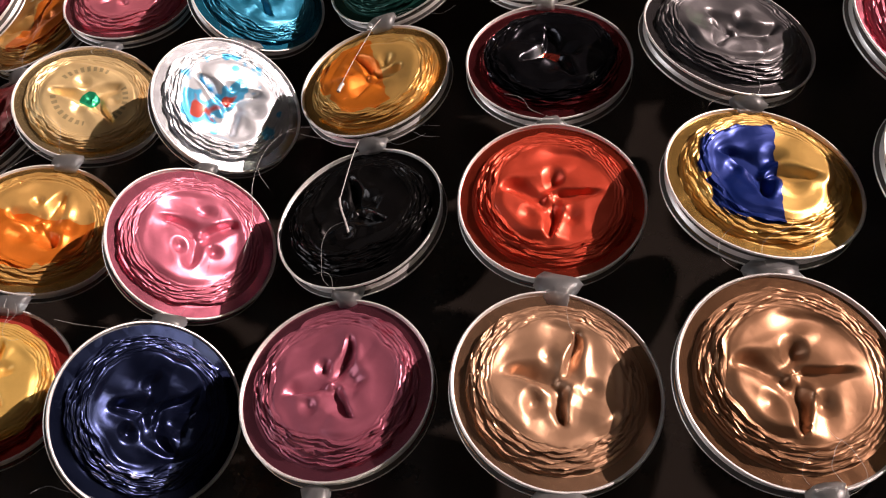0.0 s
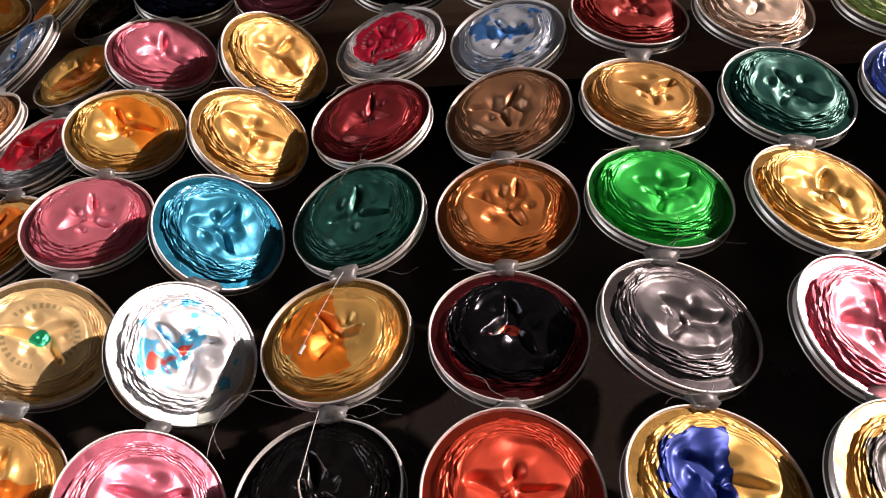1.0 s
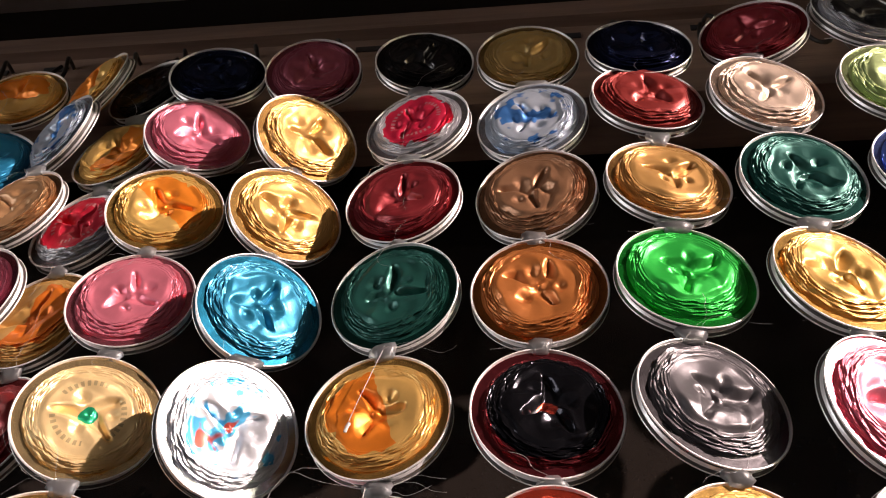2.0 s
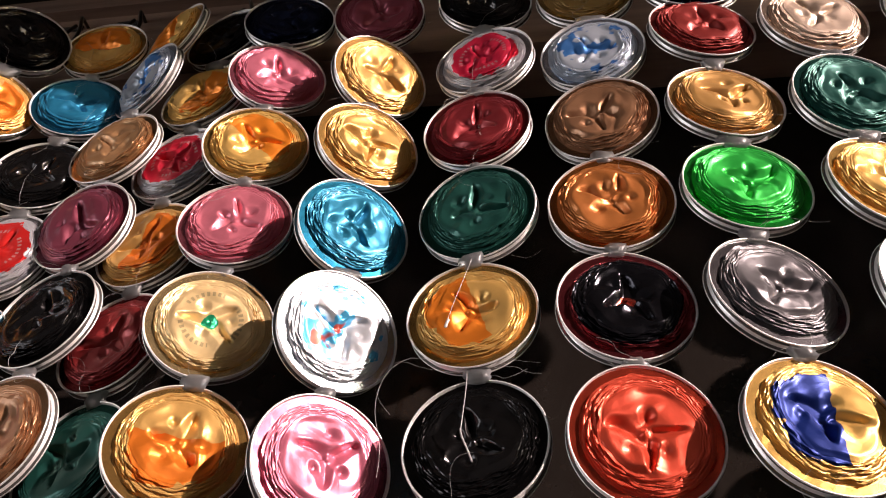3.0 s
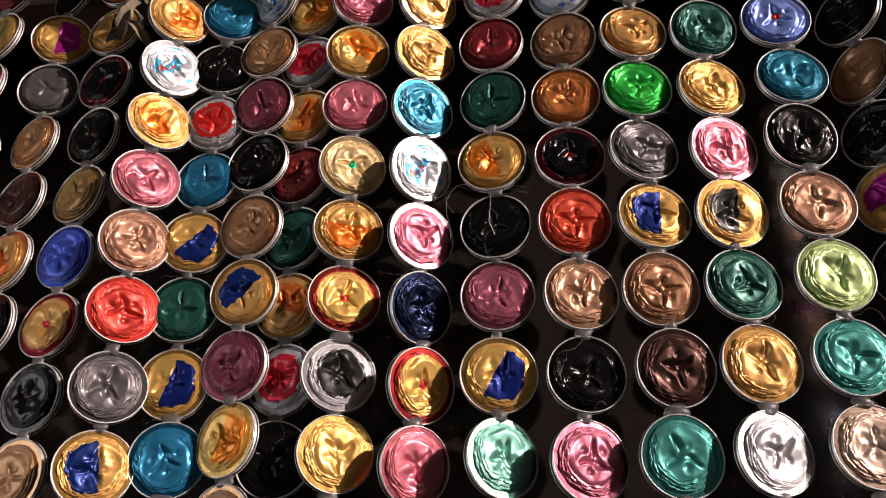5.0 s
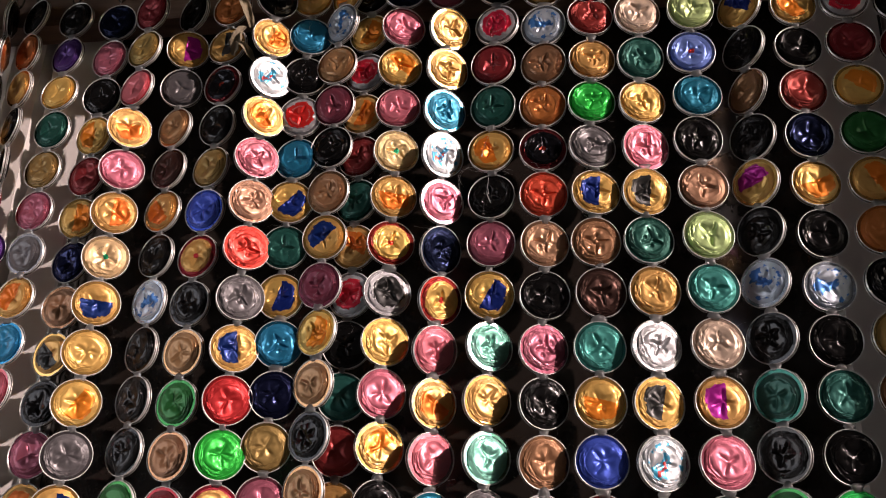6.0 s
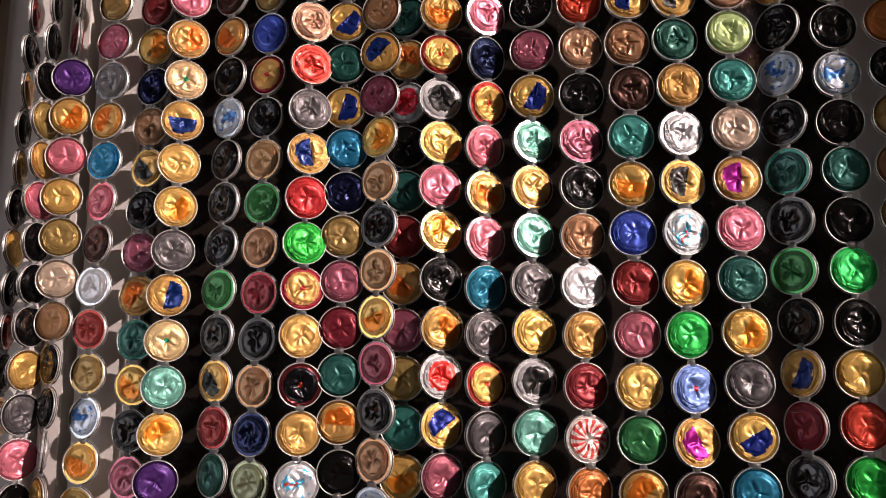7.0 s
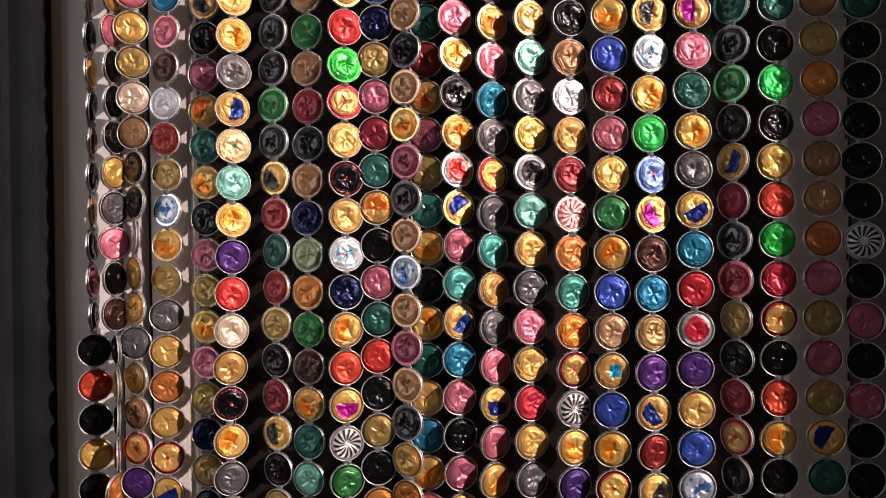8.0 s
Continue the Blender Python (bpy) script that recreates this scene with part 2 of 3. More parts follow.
mat_glue = glue_material()
mat_thread = plain_material("nylon_thread", (0.5, 0.49, 0.48), 0.3, 0, 0.05)
mat_frame = plain_material("pale_grey_paint", (0.82, 0.79, 0.76), 0.45, 0, 0.06, 14, 0.12, 160)
# Grey-brown with the shade of the right side put into the colour.
mat_frame_shade = plain_material("shaded_grey_brown_board", (0.20, 0.17, 0.15), 0.6, 0, 0.15, 10, 0.2, 120)
mat_reveal = plain_material("tan_paint", (0.55, 0.47, 0.35), 0.6, 0, 0.12, 12, 0.15, 130)
mat_black = plain_material("black_gloss_paint", (0.008, 0.009, 0.011), 0.5, 0, 0.5, 12, 0.1, 90, 0.0)
# Near-black for the shade in gaps, slots and behind the door.
mat_gap_shade = plain_material("gap_shade_black", (0.012, 0.011, 0.011), 0.7, 0, 0.2)
mat_bead = plain_material("aluminium_bead", (0.7, 0.7, 0.68), 0.3, 0.9, 0.1)
mat_wall = plain_material("warm_plaster", (0.36, 0.335, 0.32), 0.85, 0, 0.08, 5, 0.25, 60, 0, 0.003)
# Unseen ceiling, dark to keep reflections in the foil dim.
mat_ceiling = plain_material("dark_unseen_ceiling", (0.10, 0.075, 0.055), 0.9, 0, 0.05, 4, 0.2, 50)
mat_hook = plain_material("dark_steel_hook", (0.04, 0.035, 0.03), 0.45, 0.7, 0.2)
mat_leaf = plain_material("dry_leaf", (0.24, 0.20, 0.135), 0.8, 0, 0.3, 120, 0.5, 500)


def wood_material(name, dark, lite, scale):
    m, N, L, P = node_material(name)
    tc = N.new("ShaderNodeTexCoord").outputs["Object"]
    mp = N.new("ShaderNodeMapping")
    mp.inputs["Scale"].default_value = (1.2, 18, 18)
    L.new(tc, mp.inputs[0])
    g1 = noise_tex(N, L, mp.outputs[0], scale, 6, 0.6)
    g2 = noise_tex(N, L, mp.outputs[0], scale * 6, 3)
    L.new(mixed(N, L, ramped(N, L, g1, 0.3, 0.7), dark, lite).outputs[2], P.inputs["Base Color"])
    L.new(maths(N, L, "MULTIPLY_ADD", g2, 0.2, 0.45), P.inputs["Roughness"])
    b = N.new("ShaderNodeBump")
    b.inputs["Strength"].default_value = 0.2
    b.inputs["Distance"].default_value = 0.001
    L.new(g2, b.inputs["Height"])
    L.new(b.outputs[0], P.inputs["Normal"])
    return m


mat_batten = wood_material("varnished_pine", (0.12, 0.075, 0.052), (0.22, 0.145, 0.105), 9)
mat_floor = wood_material("oak_boards", (0.16, 0.09, 0.05), (0.30, 0.18, 0.10), 4)


def glass_material():
    m, N, L, P = node_material("dark_tinted_glass")
    tc = N.new("ShaderNodeTexCoord").outputs["Object"]
    dust = noise_tex(N, L, tc, 25, 6, 0.7)
    L.new(mixed(N, L, ramped(N, L, dust, 0.4, 0.8), (0.016, 0.0128, 0.0108), (0.022, 0.0176, 0.0148)).outputs[2], P.inputs["Base Color"])
    L.new(maths(N, L, "MULTIPLY_ADD", dust, 0.12, 0.12), P.inputs["Roughness"])
    P.inputs["Specular IOR Level"].default_value = 0.5
    return m


mat_glass = glass_material()


# ---------- helpers for meshes ----------
def part(name, bm, material, parent=None, label="", m=None):
    me = bpy.data.meshes.new(name)
    bm.to_mesh(me)
    bm.free()
    ob = new(name, me)
    me.materials.append(material)
    if parent is not None:
        ob.parent = parent
    if m is not None:
        ob.matrix_basis = m
    if label:
        ob["label"] = label
    return ob


def box_bm(x0, x1, y0, y1, z0, z1, bevel=0.0):
    bm = bmesh.new()
    bmesh.ops.create_cube(bm, size=1, matrix=Matrix.Translation(((x0 + x1) / 2, (y0 + y1) / 2, (z0 + z1) / 2)) @ Matrix.Diagonal((x1 - x0, y1 - y0, z1 - z0, 1)))
    if bevel:
        bmesh.ops.bevel(bm, geom=bm.edges[:], offset=bevel, segments=2, affect="EDGES")
    return bm


def setting(name, bm, material, label):
    return tagged(part(name, bm, material, None, "", CURTAIN), label, kind="structure")


def joined(*boxes):
    """One bmesh out of several boxes (x0, x1, y0, y1, z0, z1)."""
    bm = bmesh.new()
    for x0, x1, y0, y1, z0, z1 in boxes:
        bmesh.ops.create_cube(bm, size=1, matrix=Matrix.Translation(((x0 + x1) / 2, (y0 + y1) / 2, (z0 + z1) / 2)) @ Matrix.Diagonal((x1 - x0, y1 - y0, z1 - z0, 1)))
    return bm


# ---------- unseen room added to bound the light (curtain frame: x along, y into the wall) ---
X0, X1, Y0, TOP = -2.2, 2.4, -2.6, 3.4
# Jamb and lintel edges set where their shadow must cross the curtain.
LINTEL, JAMB_R, JAMB_L = 2.047, 0.548, -0.66
FRONT = -0.110
setting("floor", joined((X0, X1, Y0, 0.3, -0.1, 0)), mat_floor, "dark oak board floor of the room")
setting("ceiling", joined((X0, X1, Y0, 0.3, TOP, TOP + 0.1)), mat_ceiling, "unseen board ceiling, kept dark so the foil mirrors little light")
setting("wall_north", joined((X0, JAMB_L, FRONT, 0.3, 0, TOP), (JAMB_R, X1, FRONT, 0.3, 0, TOP), (JAMB_L, JAMB_R, FRONT, -0.06, LINTEL, TOP), (JAMB_L, JAMB_R, -0.06, 0.3, 2.2, TOP)), mat_wall, "unseen plaster wall, its recess edges placed to shade the curtain")
# Unseen wall; its opening is added to hold the fill light.
setting("wall_west", joined((X0 - 0.15, X0, Y0, -1.9, 0, TOP), (X0 - 0.15, X0, -0.7, 0.3, 0, TOP), (X0 - 0.15, X0, -1.9, -0.7, 0, 0.9), (X0 - 0.15, X0, -1.9, -0.7, 2.3, TOP)), mat_wall, "unseen plaster side wall, its opening added for the fill light")
# Opening sized so that the sun reaches the whole curtain.
WY0, WY1, WZ0, WZ1 = -1.85, -0.6, 1.9, 3.35
setting("wall_east", joined((X1, X1 + 0.2, Y0, WY0, 0, TOP), (X1, X1 + 0.2, WY1, 0.3, 0, TOP), (X1, X1 + 0.2, WY0, WY1, 0, WZ0), (X1, X1 + 0.2, WY0, WY1, WZ1, TOP)), mat_wall, "unseen plaster wall, its opening added to let the sun in")
# Unseen; added to shut the sky out behind the camera.
setting("wall_south", joined((X0, X1, Y0 - 0.2, Y0, 0, TOP)), mat_wall, "unseen plain plaster wall that closes the room")

# ---------- the door behind the curtain ----------
FY = 0.06
setting("door_1", joined((-0.478, -0.416, FY, 0.12, 0, 2.2), (-0.404, -0.381, FY, 0.12, 0, 2.2), (-0.368, -0.318, FY, 0.12, 0, 2.2),
                         (0.357, 0.419, FY, 0.12, 0, 2.2)), mat_frame, "pale grey painted door frame with stepped profile")
setting("reveal_strip", box_bm(-0.495, -0.478, FY + 0.004, 0.12, 0, 2.2, 0.002), mat_reveal, "tan painted strip between door frame and black casing")
# Black strips paint the shade in the frame's recesses.
setting("gasket", joined((-0.416, -0.404, FY + 0.02, 0.12, 0, 2.2), (-0.381, -0.368, FY + 0.02, 0.12, 0, 2.2), (0.419, 0.425, FY + 0.02, 0.12, 0, 2.2)), mat_gap_shade, "black strips that stand for the shade in the door frame gaps")
setting("glazing_bead", box_bm(-0.318, -0.3135, FY - 0.003, 0.1, 0, 2.2, 0.001), mat_bead, "thin bright aluminium glazing bead")
setting("window_1", joined((-0.3135, 0.357, 0.085, 0.1, 0, 2.2)), mat_glass, "large dark glass pane of the door")
setting("side_panel", joined(*[(0.425, JAMB_R, FY + 0.01, 0.12, 0.022 * i, 0.022 * i + 0.0205) for i in range(100)], (0.425, JAMB_R, FY + 0.014, 0.12, 0, 2.2)), mat_frame_shade, "grey-brown boarded side panel, darkened for the shade there")
setting("door_casing", joined((-0.530, -0.495, 0.035, 0.12, 0, 2.2), (-0.575, -0.530, 0.02, 0.12, 0, 2.2), (JAMB_L, -0.575, 0.0, 0.12, 0, 2.2)), mat_black, "black glossy painted door casing")
# Unseen backing, added so that no light shows behind the door.
setting("back_wall", joined((JAMB_L, JAMB_R, 0.12, 0.3, 0, 2.2)), mat_gap_shade, "unseen black backing that keeps the doorway dark behind the door")
batten = setting("batten", joined((JAMB_L, JAMB_R, 0.028, 0.058, 1.985, 2.040), (JAMB_L, JAMB_R, 0.022, 0.058, 2.040, 2.052)), mat_batten, "varnished pine batten that carries the strings")

setting("slot_row", joined(*[(-0.64 + 0.03 * i, -0.628 + 0.03 * i, 0.0272, 0.0285, 2.030, 2.0335) for i in range(40)]), mat_gap_shade, "row of short dark slots along the pine batten")
setting("frame_slots", joined(*[(0.4165, 0.4185, FY - 0.0006, FY + 0.001, 0.9 + 0.065 * i, 0.925 + 0.065 * i) for i in range(19)]), mat_gap_shade, "short dark slots in the edge of the door frame")

# ---------- crushed capsules ----------
MM = 0.001
RIM = 18.85


def smooth(e0, e1, v):
    t = np.clip((v - e0) / (e1 - e0), 0, 1)
    return t * t * (3 - 2 * t)


def waves(rng, th, freqs, amp):
    out = np.zeros_like(th)
    for f in freqs:
        out += amp / len(freqs) ** 0.5 * rng.uniform(0.5, 1.2) * np.sin(f * th + rng.uniform(0, 6.28))
    return out


def kinked(rng, th, freqs, amp):
    """A wavy line with sharp corners."""
    out = np.zeros_like(th)
    for f in freqs:
        out += amp / len(freqs) ** 0.5 * rng.uniform(0.5, 1.2) * (2 * np.abs(np.sin(0.5 * f * th + rng.uniform(0, 6.28))) - 1.27)
    return out


def first_arm(seed):
    """The angle (degrees) at which a shape's first channel runs out."""
    return seed * 137.5 % 360


def crushed_side(seed, n1, n2, n3, na, pleats=4.4, relief=1.0):
    """Vertices (mm) of one crushed capsule side as a polar grid: pressed-in middle, a stack of folded pleats, a flat ledge. Height is towards -y."""
    rng = np.random.RandomState(seed)
    th = np.linspace(0, 2 * math.pi, na, endpoint=False)
    cx, cz = rng.uniform(-1.2, 1.2), rng.uniform(-1.2, 1.2)
    lean = cx * np.cos(th) + cz * np.sin(th)
    rp = 12.1 + waves(rng, th, (2, 3, 5), 0.45) + kinked(rng, th, (5, 8), 0.35) + lean               # edge of the middle
    rl = 15.6 + waves(rng, th, (2, 3, 4), 0.25) + 0.35 * lean + kinked(rng, th, (6, 9, 13), 0.22)    # outermost fold
    s1 = np.linspace(0, 1, n1)[:, None]
    s2 = np.linspace(0, 1, n2 + 1)[1:, None]
    s3 = np.linspace(0, 1, n3)[:, None]
    inside = rl - 1.1
    r = np.concatenate([s1 * rp, rp + s2 * (rl - rp), inside + s3 * (18.72 - inside)])
    s = np.concatenate([np.zeros((n1, na)), np.repeat(s2, na, 1), np.ones((n3, na))])
    low = np.concatenate([np.zeros((n1 + n2, na)), np.ones((n3, na))])
    T = np.broadcast_to(th, r.shape)
    high = 2.5 + waves(rng, T, (1, 2), 0.25)
    foot = 0.75 + waves(rng, T, (2, 3, 5), 0.15)
    h = np.where(low > 0, 0.0, high + (foot - high) * s ** 1.15)
    # folds laid over one another like shingles, here tight, there loose, their lips bent
    folds = pleats * rng.uniform(0.9, 1.15) + waves(rng, T, (1, 2, 3), 0.55)
    ph = folds * s + waves(rng, T, (2, 3, 5), 0.25) * s
    fr = np.mod(ph, 1.0)
    zig = np.where(fr < 0.62, fr / 0.62, (1 - fr) / 0.38) * 2 - 1
    gain = np.clip(0.8 + waves(rng, T, (1, 2, 3), 0.35) + waves(rng, T + 0.25 * ph, (5, 8), 0.3), 0.15, 1.4)
    window = smooth(0.0, 0.1, s) * (1 - low)
    bent = kinked(rng, T + 0.47 * ph, (7, 11, 17), 0.32) + 0.13 * np.sin(T * rng.randint(24, 36) + 6 * ph) * np.clip(waves(rng, T, (2, 3, 7), 1.1), 0, 1)
    shift = (0.62 * zig * gain + bent) * window
    h = h + (0.30 * zig * gain + 0.16 * waves(rng, T + 0.3 * ph, (7, 11, 16), 1.0)) * window
    # the pressed middle: a small three-cornered boss, channels that run out from its corners, pits between them
    x, z = r * np.cos(T), r * np.sin(T)
    inner = (1 - smooth(0.86, 1.0, r / rp)) * (s <= 0)
    ox, oz = rng.uniform(-1.0, 1.0), rng.uniform(-1.0, 1.0)
    qx, qz = x - ox + 0.3 * np.sin(z * 0.7 + seed), z - oz + 0.3 * np.sin(x * 0.6 + 2 * seed)
    q = np.sqrt(qx * qx + qz * qz)
    a0 = radians(first_arm(seed))
    mid = rng.uniform(-0.07, 0.07) * x + rng.uniform(-0.07, 0.07) * z + 0.5 * np.sin(x * rng.uniform(0.22, 0.34) + rng.uniform(0, 6)) * np.sin(z * rng.uniform(0.22, 0.34) + rng.uniform(0, 6))
    mid += 0.12 * np.sin(0.5 * (x + z) + rng.uniform(0, 6)) * np.sin(0.45 * (x - z) + rng.uniform(0, 6))
    mid += 0.035 * (q - 6) * rng.uniform(0.2, 1.0)
    for i in range(rng.randint(4, 8)):                            # soft bends of the sheet
        a = rng.uniform(0, 6.28)
        across = x * np.cos(a) + z * np.sin(a) - rng.uniform(-7, 7)
        along = -x * np.sin(a) + z * np.cos(a)
        on = 1 - smooth(4.0, 9.0, np.abs(along - rng.uniform(-5, 5)))
        mid += rng.uniform(-0.45, 0.45) * np.clip(1 - np.abs(across) / rng.uniform(1.2, 3.2), 0, 1) * on
    arms = 3 if seed < 40 else rng.choice((3, 3, 3, 4))
    for i in range(arms):
        a = a0 + i * 2 * math.pi / arms + rng.uniform(-0.3, 0.3) * (i > 0)
        along = qx * np.cos(a) + qz * np.sin(a)
        across = -qx * np.sin(a) + qz * np.cos(a) + rng.uniform(-0.06, 0.06) * along * np.abs(along) * 0.6
        reach = rng.uniform(8.0, 11.5)
        w = rng.uniform(2.6, 4.2) * np.clip(1.15 - 0.85 * along / reach, 0.2, 1.2)
        on = smooth(-0.8, 1.6, along) * (1 - smooth(reach * 0.75, reach, along))
        steep = rng.uniform(1.0, 2.2)
        side = np.where(across > 0, across * steep, -across * rng.uniform(0.7, 1.0))
        v = np.clip(1.0 - side / w, 0, 1)
        mid -= rng.uniform(1.5, 2.3) * (0.55 * v + 0.45 * v * v * (3 - 2 * v)) * on
        mid += rng.uniform(0.0, 0.25) * np.exp(-((side / w - 1.3) / 0.5) ** 2) * on
    for i in range(arms):
        a = a0 + (i + 0.5) * 2 * math.pi / arms + rng.uniform(-0.3, 0.3)
        d = rng.uniform(4.4, 6.4)
        w = rng.uniform(1.6, 2.7)
        px, pz = x - ox - d * np.cos(a), z - oz - d * np.sin(a)
        p = np.sqrt(px ** 2 + (pz * rng.uniform(0.75, 1.3)) ** 2) / w
        mid -= rng.uniform(0.6, 1.4) * np.clip(1.25 - p, 0, 1) ** 1.3
    mid += rng.uniform(0.2, 0.9) * np.clip(1.2 - q / rng.uniform(1.8, 2.6), 0, 1)
    h = h + np.clip(mid, -2.3, 1.6) * inner * relief
    rr = r + shift
    rr[0] = 0.0
    return np.stack([rr * np.cos(T), -(h + 1.35), rr * np.sin(T)], -1)


def grid_faces(nr, na, base, flip):
    out = []
    for i in range(1, nr - 1):
        for j in range(na):
            a, b = base + i * na + j, base + i * na + (j + 1) % na
            c, d = b + na, a + na
            out.append((a, d, c, b) if flip else (a, b, c, d))
    for j in range(na):
        a, b = base + na + j, base + na + (j + 1) % na
        out.append((base, b, a) if not flip else (base, a, b))
    return out


def capsule_mesh(seed, n1, n2, n3, na, pleats=4.4, relief=1.0):
    """Two crushed capsules back to back: the foil of the front and of the back."""
    front = crushed_side(seed, n1, n2, n3, na, pleats, relief)
    back = crushed_side(seed + 500, 3, 4, 2, 26) * np.array((-1, -1, 1))
    fv, bv = front.reshape(-1, 3), back.reshape(-1, 3)
    verts = np.concatenate([fv, bv]) * MM
    faces = grid_faces(len(front), na, 0, False) + grid_faces(len(back), 26, len(fv), False)
    me = bpy.data.meshes.new("capsule")
    me.from_pydata(verts.tolist(), [], faces)
    me.polygons.foreach_set("use_smooth", [True] * len(me.polygons))
    me.update()
    me.set_sharp_from_angle(angle=math.radians(55))
    return me


def rim_mesh(seed, n, bold=1.0, step=54):
    """Two rolled rims and the narrow wall between them, slightly out of round."""
    rng = np.random.RandomState(seed)
    bead = [(0.27 * math.cos(radians(b)), -1.72 - 0.27 * math.sin(radians(b))) for b in range(210, -61, -step)]      # rolled edge, from inside over the front to the back
    prof = bead + [(-0.35, -1.3), (-1.2, -0.8), (-1.2, 0.8), (-0.35, 1.3)] + [(u, -v) for u, v in reversed(bead)] + [(-0.55, 1.2), (-1.8, 0.0), (-0.55, -1.2)]
    th = np.linspace(0, 2 * math.pi, n, endpoint=False)
    oval = waves(rng, th, (2, 3), 0.22)
    lift = waves(rng, th, (2, 3, 5), 0.12)
    verts, faces = [], []
    k = len(prof)
    for j, a in enumerate(th):
        for dr, y in prof:
            r = RIM + dr * bold + oval[j] * 0.6
            verts.append((r * math.cos(a) * MM, (y + lift[j]) * MM, r * math.sin(a) * MM))
    for j in range(n):
        for i in range(k):
            a, b = j * k + i, j * k + (i + 1) % k
            c, d = ((j + 1) % n) * k + (i + 1) % k, ((j + 1) % n) * k + i
            faces.append((a, d, c, b))
    me = bpy.data.meshes.new("rim")
    me.from_pydata(verts, [], faces)
    me.polygons.foreach_set("use_smooth", [True] * len(me.polygons))
    me.materials.append(mat_rim)
    me.materials.append(mat_shaded_joint)
    me.polygons.foreach_set("material_index", [1 if len(bead) - 1 <= i % k <= len(bead) + 3 else 0 for i in range(n * k)])
    me.update()
    return me


def glue_mesh(seed):
    """A flat, uneven dab of hot glue that bridges two rims."""
    bm = bmesh.new()
    bmesh.ops.create_icosphere(bm, subdivisions=2, radius=1)
    for v in bm.verts:
        n = noise.noise(v.co * 1.4 + Vector((seed * 7.1, 0, 0)))
        m = noise.noise(v.co * 4.0 + Vector((0, seed * 3.7, 0)))
        f = 1 + 0.5 * n + 0.14 * m
        waist = 0.72 + 0.35 * abs(v.co.z) ** 1.5
        v.co = Vector((v.co.x * 5.4 * f * waist, v.co.y * (1.9 + 0.9 * m), v.co.z * 3.3 * (1 + 0.25 * n) + 0.5 * m)) * MM
    me = bpy.data.meshes.new("glue_dab")
    bm.to_mesh(me)
    bm.free()
    me.polygons.foreach_set("use_smooth", [True] * len(me.polygons))
    me.materials.append(mat_glue)
    return me


SHAPES = 14
FINE = [capsule_mesh(10 + i, 30, 37, 4, 142, 4.4, 1.1) for i in range(SHAPES)]
MEDIUM = [capsule_mesh(40 + i, 17, 23, 3, 88, 3.4, 1.0) for i in range(SHAPES)]
COARSE = [capsule_mesh(70 + i, 9, 13, 3, 50, 2.6, 0.75) for i in range(SHAPES)]
for me in FINE + MEDIUM + COARSE:
    me.materials.append(FOILS["G"][1])
RIM_FINE = [rim_mesh(100 + i, 64) for i in range(3)]
RIM_COARSE = [rim_mesh(110 + i, 30, 1.25, 90) for i in range(3)]
GLUE = [glue_mesh(i) for i in range(5)]

